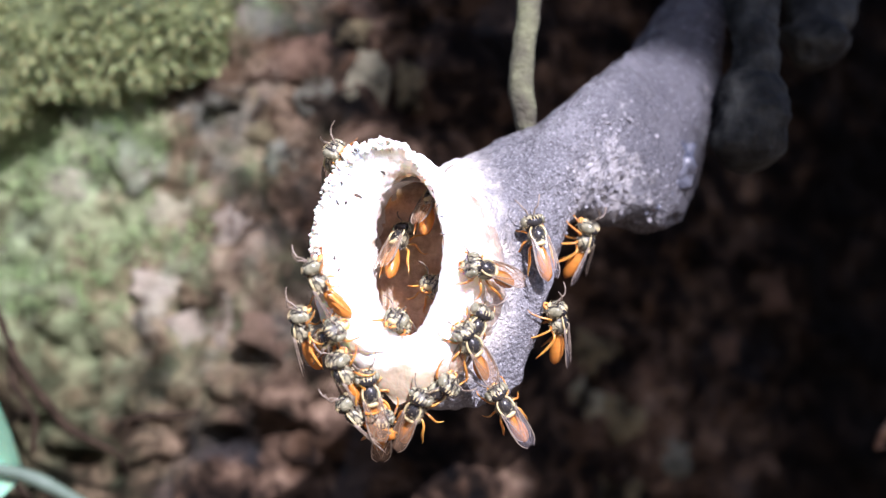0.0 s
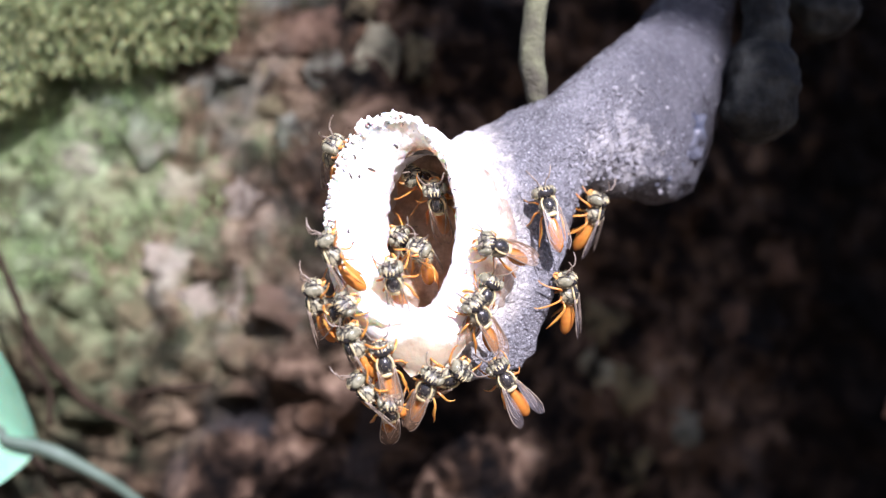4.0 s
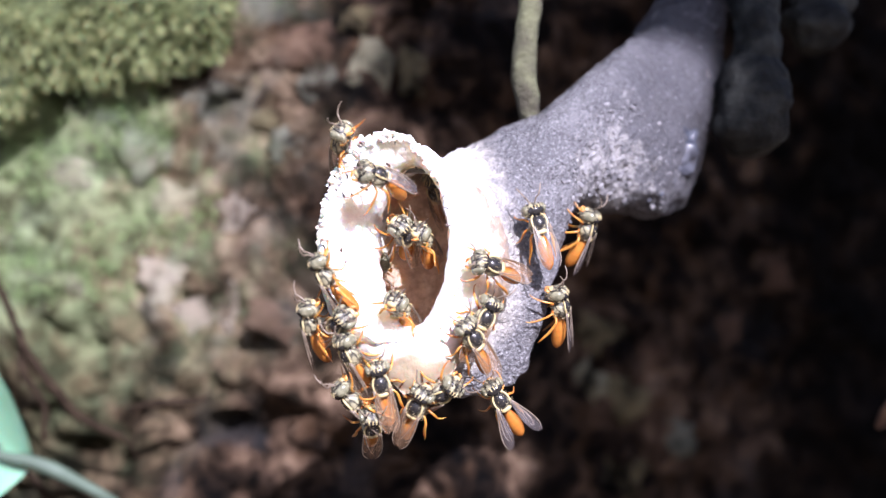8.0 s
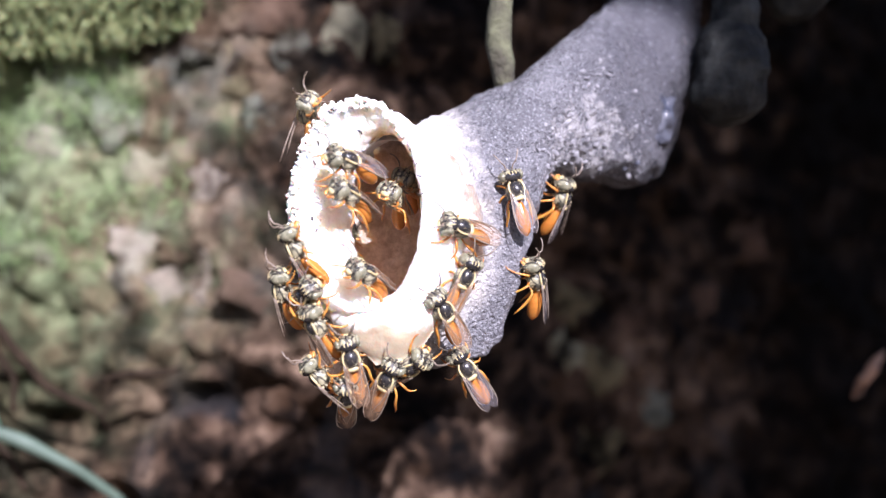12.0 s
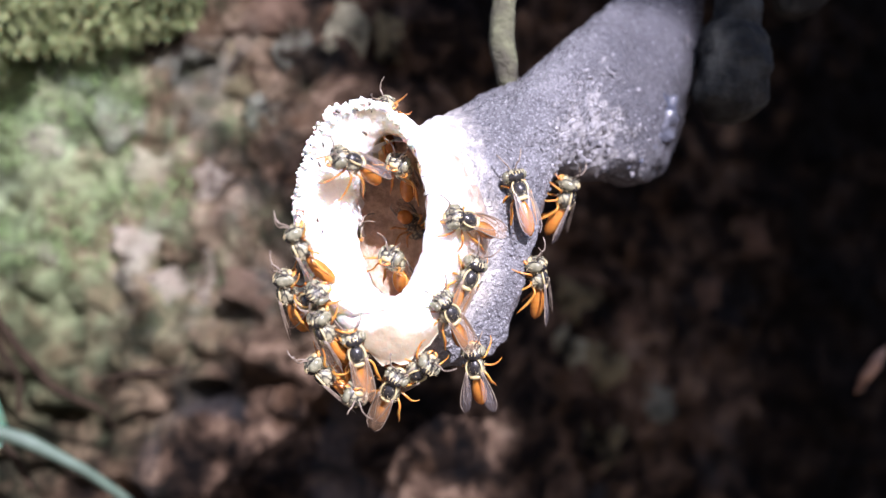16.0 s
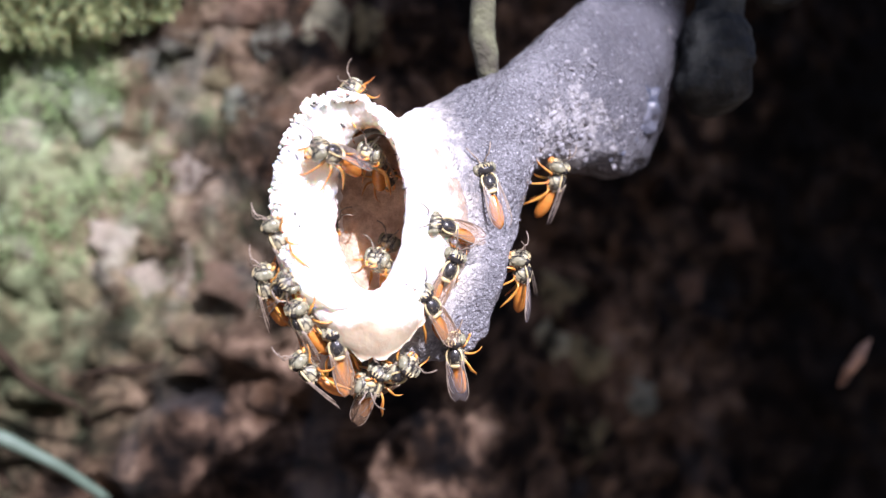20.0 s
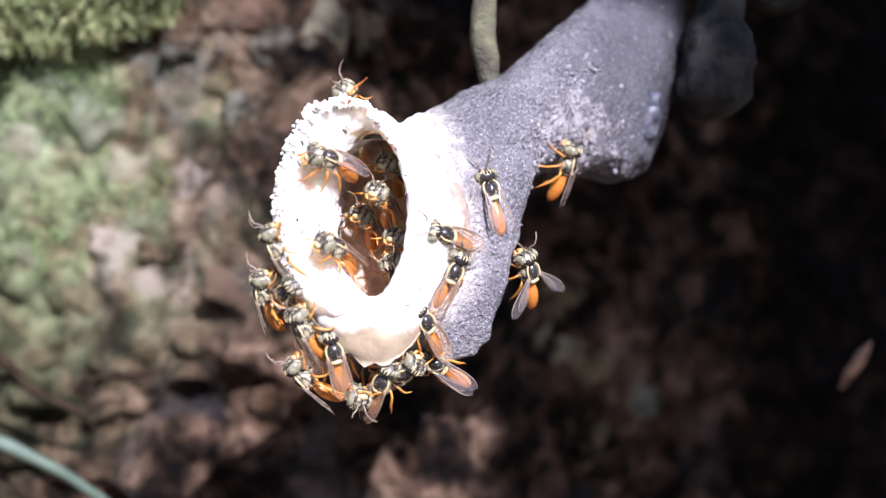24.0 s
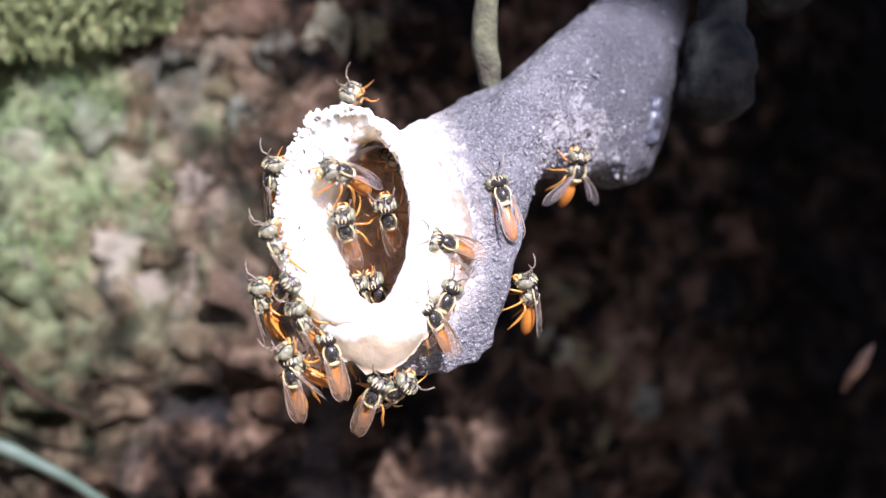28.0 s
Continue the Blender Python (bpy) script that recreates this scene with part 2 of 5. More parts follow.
leafp.color(leafp.mix(leafp.step(leafp.noise(160), 0.3, 0.7), (0.14, 0.3, 0.19), (0.2, 0.38, 0.26)))
leafp.set("Subsurface Weight", 0.2)
leafp.b.inputs["Subsurface Scale"].default_value = 0.001
LEAF = leafp.bump(leafp.noise(600), 0.15).m
MIDRIB = plain_paint("leaf_midrib", (0.07, 0.105, 0.075), (0.048, 0.072, 0.05), 300, 0.65, 0.1)
SOIL = plain_paint("leaf_litter_soil", (0.05, 0.035, 0.022), (0.11, 0.075, 0.045), 6, 0.95, 8)

# bees
hairy = Paint("pale_pubescence", 0.36)
tuft = hairy.step(hairy.noise(1900, 6, 0.65, warp=0.5), 0.4, 0.54)
seam = hairy.step(hairy.cells(1150, "DISTANCE_TO_EDGE"), 0.015, 0.07)
cream = hairy.mix(hairy.noise(4500, 3), (0.2, 0.185, 0.11), (0.44, 0.41, 0.27))
cream = hairy.mix(tuft, (0.06, 0.055, 0.04), cream)
wavy = hairy.math("MULTIPLY_ADD", hairy.noise(1500, 3), 4.5, hairy.math("MULTIPLY", hairy.axis("X"), 15500.0))
streak = hairy.step(hairy.math("SINE", wavy), 0.25, 0.75)
cream = hairy.mix(hairy.math("MULTIPLY", streak, 0.85), cream, (0.028, 0.026, 0.022))
hairy.color(hairy.mix(seam, (0.02, 0.018, 0.016), cream))
HAIRY = hairy.bump(hairy.noise(7000, 3), 0.08).m
fur = Paint("cream_hair", 0.6)
FUR = fur.color(fur.mix(fur.island(), (0.28, 0.22, 0.11), (0.5, 0.44, 0.28))).m
BLACK = plain_paint("black_cuticle", (0.012, 0.011, 0.011), (0.03, 0.028, 0.026), 3000, 0.22, 0.02)
EYE_SKIN = plain_paint("olive_eye", (0.11, 0.107, 0.068), (0.22, 0.212, 0.14), 2500, 0.22, 0.01)
YELLOW = plain_paint("yellow_marking_and_highlight", (0.48, 0.41, 0.22), (0.4, 0.3, 0.13), 2500, 0.4, 0.02)
amber = Paint("amber_cuticle", 0.28, Subsurface_Weight=0.25, Subsurface_Scale=0.0004)
amber.color(amber.mix(amber.step(amber.noise(1500), 0.35, 0.7), (0.6, 0.27, 0.06), (0.36, 0.13, 0.03)))
AMBER = amber.m
limb = Paint("orange_limb", 0.3, Subsurface_Weight=0.3, Subsurface_Scale=0.0003)
LIMB = limb.color(limb.mix(limb.step(limb.noise(1100), 0.35, 0.7), (0.5, 0.24, 0.045), (0.32, 0.115, 0.018))).m
belly = Paint("banded_abdomen", 0.25, Subsurface_Weight=0.2, Subsurface_Scale=0.0004)
bands = belly.step(belly.math("SINE", belly.math("MULTIPLY", belly.axis("Y"), 14500.0)), 0.2, 0.9)
belly.color(belly.mix(belly.math("MULTIPLY", bands, 0.16), belly.mix(belly.noise(1200), (0.46, 0.18, 0.03), (0.33, 0.11, 0.016)), (0.24, 0.08, 0.018)))
BELLY = belly.m
HORN = plain_paint("antenna_horn", (0.1, 0.075, 0.055), (0.24, 0.19, 0.14), 2500, 0.4, 0.02)


def wing_paint(name, a, b, alpha):
    p = Paint(name, 0.18)
    p.color(p.mix(p.noise(900), a, b))
    p.set("Alpha", alpha)
    p.set("Specular IOR Level", 0.7)
    return p.m


WING = wing_paint("amber_wing_membrane", (0.42, 0.28, 0.18), (0.34, 0.19, 0.1), 0.21)
CLEAR_WING = wing_paint("clear_wing_membrane", (0.42, 0.38, 0.38), (0.32, 0.28, 0.28), 0.12)


# ---- mesh helpers ----
def mesh_of(name, verts, faces, material, smooth=True):
    me = bpy.data.meshes.new(name)
    me.from_pydata([tuple(MM * c for c in v) for v in verts], [], faces)
    me.materials.append(material)
    if smooth:
        me.polygons.foreach_set("use_smooth", [True] * len(me.polygons))
    me.update()
    return me


def part(name, verts, faces, material, parent, label="", smooth=True, kind=""):
    ob = new(name, mesh_of(name, verts, faces, material, smooth))
    ob.parent = parent
    return tagged(ob, label=label, kind=kind)


def thing(name, label, category, m=ORIGIN, group="", kind=""):
    ob = new(name)
    ob.empty_display_size = 0.002
    ob.matrix_basis = m
    return tagged(ob, label, category, group, kind)


def merge(*pieces):
    verts, faces = [], []
    for v, f in pieces:
        k = len(verts)
        verts += [tuple(p) for p in v]
        faces += [tuple(k + i for i in q) for q in f]
    return verts, faces


def grid_faces(rows, cols, closed=True):
    faces = []
    for r in range(rows - 1):
        for c in range(cols if closed else cols - 1):
            d = (c + 1) % cols
            faces.append((r * cols + c, r * cols + d, (r + 1) * cols + d, (r + 1) * cols + c))
    return faces


def glide(points, steps):
    """Catmull-Rom through rows of numbers."""
    p = np.array(points, float)
    p = np.vstack([2 * p[0] - p[1], p, 2 * p[-1] - p[-2]])
    out = []
    for i in range(1, len(p) - 2):
        for k in range(steps):
            t = k / steps
            a, b, c, d = p[i - 1], p[i], p[i + 1], p[i + 2]
            out.append(0.5 * (2 * b + (c - a) * t + (2 * a - 5 * b + 4 * c - d) * t * t + (3 * b - a - 3 * c + d) * t**3))
    out.append(p[-2])
    return np.array(out)


def loft(rings, steps=8, around=48, rough=0.0, size=3.0, seed=0.0, caps=(True, True), square=1.0):
    """A skin through elliptic rings: centre, u and v, each of three numbers. rough: millimetres of uneven relief."""
    rows = glide([[*c, *u, *v] for c, u, v in rings], steps)
    verts = []
    for row in rows:
        c, u, v = Vector(row[:3]), Vector(row[3:6]), Vector(row[6:9])
        for k in range(around):
            a = 2 * math.pi * k / around
            ca, sa = math.cos(a), math.sin(a)
            ca, sa = math.copysign(abs(ca) ** square, ca), math.copysign(abs(sa) ** square, sa)
            q = c + u * ca + v * sa
            if rough:
                out = (q - c).normalized()
                q = q + out * rough * (noise.noise(q / size + Vector((seed, 0, 0))) + 0.5 * noise.noise(q / (size * 0.4) + Vector((0, seed, 0))))
            verts.append(q)
    faces = grid_faces(len(rows), around)
    if caps[0]:
        faces.append(tuple(range(around))[::-1])
    if caps[1]:
        faces.append(tuple(range((len(rows) - 1) * around, len(rows) * around)))
    return verts, faces


def hose(points, radii, around=8, steps=4, rough=0.0):
    """A round body along a curve of points."""
    rows = glide([[*p, r] for p, r in zip(points, radii)], steps)
    verts, side = [], Vector((0.31, 0.2, 0.93))
    for i, row in enumerate(rows):
        here = Vector(row[:3])
        ahead = Vector(rows[min(i + 1, len(rows) - 1)][:3]) - Vector(rows[max(i - 1, 0)][:3])
        ahead.normalize()
        side = (side - ahead * side.dot(ahead)).normalized()
        up = ahead.cross(side)
        for k in range(around):
            a = 2 * math.pi * k / around
            q = here + (side * math.cos(a) + up * math.sin(a)) * max(row[3], 0.004)
            if rough:
                q = q + (q - here).normalized() * rough * noise.noise(q * 0.8)
            verts.append(q)
    n = len(rows)
    faces = grid_faces(n, around) + [tuple(range(around))[::-1], tuple(range((n - 1) * around, n * around))]
    return verts, faces


def ball(centre, radii, around=16, rings=10, rough=0.0, size=1.0):
    centre = Vector(centre)
    verts = []
    for r in range(1, rings):
        b = math.pi * r / rings - math.pi / 2
        for k in range(around):
            a = 2 * math.pi * k / around
            q = Vector((math.cos(a) * math.cos(b) * radii[0], math.sin(a) * math.cos(b) * radii[1], math.sin(b) * radii[2]))
            if rough:
                q = q * (1 + rough * noise.noise((q + centre) / size))
            verts.append(centre + q)
    faces = grid_faces(rings - 1, around)
    n = len(verts)
    verts += [centre - Vector((0, 0, radii[2])), centre + Vector((0, 0, radii[2]))]
    for k in range(around):
        d = (k + 1) % around
        faces.append((n, d, k))
        faces.append((n + 1, n - around + k, n - around + d))
    return verts, faces


# ---- the tree trunk ----
def bark_depth(s, z):
    """How far the bark stands back, in mm, at s along the girth and z up."""
    back = 0.0
    if s > 0:
        back = 1.5 * s * s / (s + 9)
        back = back if back < 16 else 16 + 18 * math.tanh((back - 16) / 40)
    q = Vector((s, 0, z))
    w = q + 5 * Vector((noise.noise(q / 9), 0, noise.noise(q / 9 + Vector((7, 0, 0)))))
    big = 4.5 * noise.noise(q / 22) + 2.0 * noise.noise(q / 9 + Vector((3, 1, 0)))
    f = noise.voronoi(Vector((w.x / 7.5, 0.3, w.z / 6.0)))[0]
    plate = min((f[1] - f[0]) / 0.22, 1.0)
    fine = noise.fractal(q / 3.2, 0.9, 2.1, 4)
    low = max(0.0, min(1.0, (-z - 6) / 12)) * max(0.0, min(1.0, (8 - s) / 25))
    ragged = low * 5.0 * noise.noise(Vector((w.x / 11, 4, (w.z + 0.35 * w.x) / 5.5)))
    crag = noise.ridged_multi_fractal(w / 13, 0.9, 2.2, 4, 0.9, 1.6)
    return back + big + (1 - plate) * 0.9 - fine * 1.0 + ragged - 1.1 * crag


def trunk():
    radius, depth = 260.0, 134.0
    half = math.pi * radius
    fan = [half * (k / 18) ** 1.6 for k in range(19)]
    fan = [v for v in fan if v > 82]
    s_list = [-v for v in reversed(fan)] + list(np.linspace(-78, 78, 250)) + list(np.linspace(79, 250, 190)) + [v for v in fan[:-1] if v > 255]
    z_list = [-1200, -900, -600, -350, -200, -120, -80] + list(np.linspace(-64, 64, 200)) + [80, 120, 200, 400, 800, 1500, 2600, 4200]
    verts = []
    for z in z_list:
        for s in s_list:
            d = bark_depth(s, z) if abs(s) < 400 else 0.0
            a = s / radius
            r = radius - d
            verts.append((r * math.sin(a), depth + radius - r * math.cos(a), z))
    tree = thing("tree_trunk", "old tree trunk with mossy, flaking, fissured bark", "tree trunk", kind="structure")
    part("bark", verts, grid_faces(len(z_list), len(s_list)), BARK, tree, "rough bark, mossy on one side, dark with shade painted in on the other")
    return tree


tree = trunk()


def on_bark(x, z):
    """The bark's surface at x and z, mm."""
    radius, depth = 260.0, 134.0
    s = radius * math.asin(x / radius)
    r = radius - bark_depth(s, z)
    return Vector((r * math.sin(s / radius), depth + radius - r * math.cos(s / radius), z))


def plate_mesh(name, w, h, thick, material, seed):
    """An irregular flake of bark, curled a little, with a chipped outline."""
    rng = random.Random(seed)
    n = 17
    outline = []
    for k in range(n):
        a = 2 * math.pi * k / n
        r = 1 + rng.uniform(-0.34, 0.22)
        outline.append((math.copysign(abs(math.cos(a)) ** 0.75, math.cos(a)) * w / 2 * r, math.copysign(abs(math.sin(a)) ** 0.75, math.sin(a)) * h / 2 * r))
    verts = [(x, 0.35 * thick + 0.02 * x * x, z) for x, z in outline]
    verts += [(x * 0.94, -0.5 * thick + rng.uniform(-0.2, 0.2) * thick + 0.02 * x * x, z * 0.94) for x, z in outline]
    verts += [(x * 0.5, -0.75 * thick + rng.uniform(-0.3, 0.3) * thick, z * 0.5) for x, z in outline]
    verts.append((0, -0.75 * thick, 0))
    faces = grid_faces(3, n)
    faces += [(2 * n + k, 2 * n + (k + 1) % n, 3 * n) for k in range(n)]
    return mesh_of(name, verts, faces, material, smooth=True)


def put_plate(mesh, x, z, proud, turn, tip, name="bark_plate"):
    ob = new(name, mesh)
    ob.parent = tree
    p = on_bark(x, z)
    ob.matrix_basis = Matrix.Translation(Vector((p.x, p.y - proud, p.z)) * MM) @ pose(0, 0, 0, tip, turn, tip * 0.7)
    return ob


# plates that can be told apart: centre, width, height, turn, skin
for k, (c, w, h, turn, skin) in enumerate([
    ((-8.29, 132.00, 17.65), 4.6, 8.2, 14, PALE_PLATE), ((-10.26, 132.00, 23.61), 5.0, 3.6, 8, BUFF_PLATE), ((-16.93, 132.00, 20.63), 9.0, 6.5, -10, RED_PLATE),
    ((-19.02, 132.00, 14.97), 8.2, 7.5, 22, BUFF_PLATE), ((-2.97, 134.00, 17.01), 4.6, 6.8, 4, BUFF_PLATE), ((-13.56, 134.00, 16.10), 4.2, 5.5, -14, SLATE_PLATE),
    ((-16.58, 134.00, 9.74), 5.2, 4.2, 8, SLATE_PLATE), ((-22.30, 132.00, 2.44), 8.8, 7.6, 30, PINK_PLATE), ((-25.88, 132.00, -8.29), 9.5, 6.4, -32, PINK_PLATE),
    ((-29.90, 134.00, 3.09), 6.5, 6.0, 12, PALE_PLATE), ((-32.98, 133.00, 9.67), 7.5, 6.2, -18, SLATE_PLATE), ((-41.39, 133.00, 6.67), 5.2, 5.0, 10, PINK_PLATE),
    ((-36.01, 132.00, 14.37), 8.5, 5.5, 12, SLATE_PLATE), ((-31.18, 133.00, -4.45), 6.5, 5.0, 28, PINK_PLATE), ((-24.57, 133.00, -17.06), 8.0, 3.6, 14, SLATE_PLATE),
    ((-15.98, 134.00, -15.07), 7.0, 5.2, -20, RED_PLATE), ((-14.47, 134.00, -21.73), 8.0, 4.2, 14, BUFF_PLATE), ((-25.47, 133.00, -25.17), 12.0, 6.0, -8, BUFF_PLATE),
    ((-35.08, 133.00, -9.55), 7.0, 4.0, 32, BUFF_PLATE), ((-40.78, 132.00, -4.71), 8.0, 5.0, 20, PINK_PLATE), ((-10.07, 136.00, -19.60), 5.5, 4.0, 8, DARK_PLATE),
    ((19.28, 150.55, -13.16), 8.0, 6.0, 12, BUFF_PLATE), ((17.03, 146.55, -18.74), 7.0, 5.5, -15, PALE_PLATE), ((22.28, 150.55, -20.77), 7.0, 6.0, 20, BUFF_PLATE), ((26.64, 155.55, -15.20), 6.0, 5.0, -8, RED_PLATE),
    ((21.29, 150.55, -30.41), 9.0, 6.5, 10, BUFF_PLATE), ((31.05, 158.55, -25.75), 6.5, 5.0, 30, SLATE_PLATE), ((40.09, 162.55, -13.23), 6.0, 6.0, 5, RED_PLATE), ((49.16, 165.55, -6.14), 7.0, 7.0, -12, RED_PLATE),
    ((-5.77, 136.00, -23.90), 6.5, 4.0, -12, BUFF_PLATE), ((-18.40, 134.00, -9.02), 6.0, 4.5, 26, RED_PLATE),
]):
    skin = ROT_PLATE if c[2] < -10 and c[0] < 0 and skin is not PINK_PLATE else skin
    put_plate(plate_mesh("bark_plate", w, h, 0.8, skin, k), c[0], c[2], -0.25, turn, ((k * 37 % 17) - 8) * 0.7)
flakes = [plate_mesh("bark_plate", 3.0 + 0.5 * k, 2.4 + 0.45 * (k * 3 % 8), 1.2, PLATE, 50 + k) for k in range(8)]
rot_flakes = [plate_mesh("bark_plate", 4.5 + 1.2 * k, 3.0 + 0.6 * (k * 3 % 5), 0.9, ROT_PLATE, 90 + k) for k in range(5)]
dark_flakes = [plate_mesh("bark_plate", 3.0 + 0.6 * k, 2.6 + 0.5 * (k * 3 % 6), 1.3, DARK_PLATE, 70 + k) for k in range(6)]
rng = random.Random(11)
for k in range(26):
    x, z = rng.uniform(-60, 0), rng.uniform(-40, 38)
    put_plate(rng.choice(flakes if z > -9 else rot_flakes), x, z, rng.uniform(-0.2, 0.4), rng.uniform(-40, 40), rng.uniform(-12, 12))
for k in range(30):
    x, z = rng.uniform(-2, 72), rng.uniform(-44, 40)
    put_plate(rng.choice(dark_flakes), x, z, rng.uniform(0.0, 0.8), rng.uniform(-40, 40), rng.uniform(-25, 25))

# ---- moss ----
def blades(count, spots, length, width, seed, stray=0.9):
    """Short curved leaflets that stand on given spots (place, outward way)."""
    rng = random.Random(seed)
    verts, faces = [], []
    for _ in range(count):
        p, out = rng.choice(spots)
        p = p + Vector((rng.uniform(-1, 1), rng.uniform(-0.4, 0.2), rng.uniform(-1, 1))) * stray
        way = (out + Vector((rng.uniform(-1, 1), rng.uniform(-1, 1), rng.uniform(-1, 1))) * 0.7).normalized()
        side = way.cross(Vector((rng.uniform(-1, 1), rng.uniform(-1, 1), rng.uniform(-1, 1)))).normalized() * width * rng.uniform(0.6, 1.3)
        droop = Vector((0, 0, -0.35)) * length
        reach = length * rng.uniform(0.5, 1.3)
        k = len(verts)
        mid = p + way * reach * 0.55
        tip = p + way * reach + droop * rng.uniform(0, 1)
        verts += [p - side * 0.5, p + side * 0.5, mid - side, mid + side, tip]
        faces += [(k, k + 1, k + 3, k + 2), (k + 2, k + 3, k + 4)]
    return verts, faces


def cushion():
    """The moss cushion that bulges from the bark."""
    mound = tagged(thing("moss_cushion", "thick yellow-green moss cushion growing on bark", "moss"))
    lumps = [((-49, 134.6, 24), (9, 4.5, 9.5)), ((-42, 134.6, 24.5), (7, 4.5, 8)), ((-36.5, 134.6, 25), (6, 5, 7.2)), ((-32.5, 134.6, 23.5), (6, 4.5, 5.6)), ((-27.5, 134.6, 25), (4.5, 4.2, 5)),
             ((-61, 134.6, 22), (10, 5, 9)), ((-45, 134.6, 34), (12, 5, 8)), ((-29, 134.6, 33), (9, 5, 7.5))]
    for c, r in lumps:
        part("mound", *ball(c, r, 28, 16, 0.4, 3.5), MOSS_BED, mound)
    spots = []
    for (c, r) in lumps:
        for v in ball(c, r, 40, 24, 0.4, 3.5)[0]:
            if v[1] < c[1] + 1 and noise.noise(v / 2.4) > -0.2:
                spots.append((v, (v - Vector(c)).normalized()))
    part("shoot", *blades(17000, spots, 1.25, 0.15, 3), MOSS, mound, "fine upright moss shoots", kind="stuff")


cushion()


def film_moss():
    film_thing = thing("bark_moss", "thin bright green moss film on bark", "moss", kind="stuff")
    rng = random.Random(5)
    spots = []
    while len(spots) < 2600:
        x, z = rng.uniform(-62, -25), rng.uniform(-7, 22)
        if noise.noise(Vector((x / 8, 2, z / 8))) + (-30 - x) * 0.01 - abs(z - 5) * 0.008 > -0.12:
            spots.append((on_bark(x, z) - Vector((0, 0.4, 0)), Vector((0.1, -1, 0.3))))
    part("shoot", *blades(9000, spots, 0.55, 0.1, 8), FUZZ, film_thing, kind="stuff")


film_moss()

# ---- hanging root, rootlets, husk, leaf ----
root = thing("hanging_root", "slender mossy aerial root hanging before dark bark", "root")
part("stem", *hose([(7.61, 104.44, 28.43), (7.30, 103.54, 23.51), (7.06, 102.64, 20.53), (6.84, 102.19, 18.13), (6.49, 101.74, 15.75), (6.27, 101.29, 13.40), (6.47, 100.84, 11.52), (6.84, 100.84, 9.47), (7.63, 101.74, 6.57)],
                   [1.0, 0.98, 1.0, 0.97, 1.0, 1.05, 0.98, 0.85, 0.6], 14, 6, 0.16), VINE, root)
for label, points, radii in [
    ("forked brown rootlet lying along the bark", [(-48.42, 127.00, 1.20), (-45.55, 127.00, -5.68), (-43.08, 126.50, -11.37), (-40.38, 127.00, -15.43), (-37.81, 128.00, -18.73), (-34.29, 130.00, -21.08), (-33.28, 133.00, -23.97)], [0.35, 0.35, 0.42, 0.5, 0.45, 0.35, 0.25]),
    ("thin brown rootlet lying along the bark", [(-44.17, 128.00, -9.19), (-43.54, 127.00, -13.71), (-41.53, 127.00, -17.15), (-41.69, 127.50, -20.67)], [0.35, 0.4, 0.4, 0.3]),
    ("thin grey rootlet bridging bark flakes", [(-33.15, 129.00, -17.71), (-29.72, 128.00, -17.11), (-26.45, 129.00, -17.13), (-25.68, 131.00, -16.98)], [0.3, 0.42, 0.38, 0.25]),
    ("thin brown rootlet under the leaf", [(-43.83, 127.00, -23.46), (-42.06, 126.00, -24.98), (-40.07, 126.00, -28.40)], [0.4, 0.45, 0.4]),
]:
    twig = thing("rootlet", label, "root", group="rootlets on the bark")
    part("stem", *hose(points, radii, 10, 6, 0.2), TWIG, twig)

husk = thing("husk", "small reddish-brown dry husk stuck on dark bark", "husk")
part("shell", *hose([(45.72, 132.39, -21.16), (46.10, 131.39, -19.80), (46.70, 130.39, -18.40), (47.66, 130.39, -17.05), (48.75, 131.39, -16.01)], [0.15, 0.45, 0.62, 0.5, 0.12], 10, 5, 0.25), HUSK, husk)
part("stalk", *hose([(45.85, 132.39, -21.04), (51.14, 146.39, -23.05), (65.93, 186.39, -29.15)], [0.2, 0.25, 0.3], 6, 4), HUSK, husk)


def leaf():
    plant = thing("leaf", "smooth pale-backed green leaf on a pale stalk", "leaf")
    tip, base = Vector((-54.00, 120.17, -14.97)), Vector((-40.72, 121.17, -21.79))
    along = base - tip
    out = Vector((0.28, -0.25, 0.95)).normalized()
    verts, n, m = [], 26, 14
    for i in range(n):
        t = i / (n - 1)
        w = 9.2 * math.sin(math.pi * min(1, 0.06 + 0.94 * t) ** 0.95) ** 0.8 if t < 0.995 else 0.15
        for j in range(m + 1):
            u = 2 * j / m - 1
            q = tip + along * t + out * u * w + Vector((0, -1, 0)) * (1.1 * abs(u) ** 1.5 * w / 5 - 0.2 * math.sin(9 * t + 2 * u))
            verts.append(q)
    back = [v + Vector((0.0, 0.18, 0.0)) for v in verts]
    k = len(verts)
    faces = grid_faces(n, m + 1, False)
    faces += [tuple(k + i for i in reversed(f)) for f in faces]
    part("blade", verts + back, faces, LEAF, plant)
    part("stalk", *hose([tip + along * 0.3, tip + along * 0.7, (-43.89, 120.77, -21.02), (-41.07, 120.57, -21.56), (-38.61, 120.57, -22.47), (-36.33, 121.17, -23.89), (-33.58, 122.17, -25.81), (-30.15, 125.17, -29.67)],
                        [0.2, 0.35, 0.5, 0.65, 0.72, 0.6, 0.52, 0.5], 12, 5), MIDRIB, plant, "pale grey-green leaf stalk")


leaf()

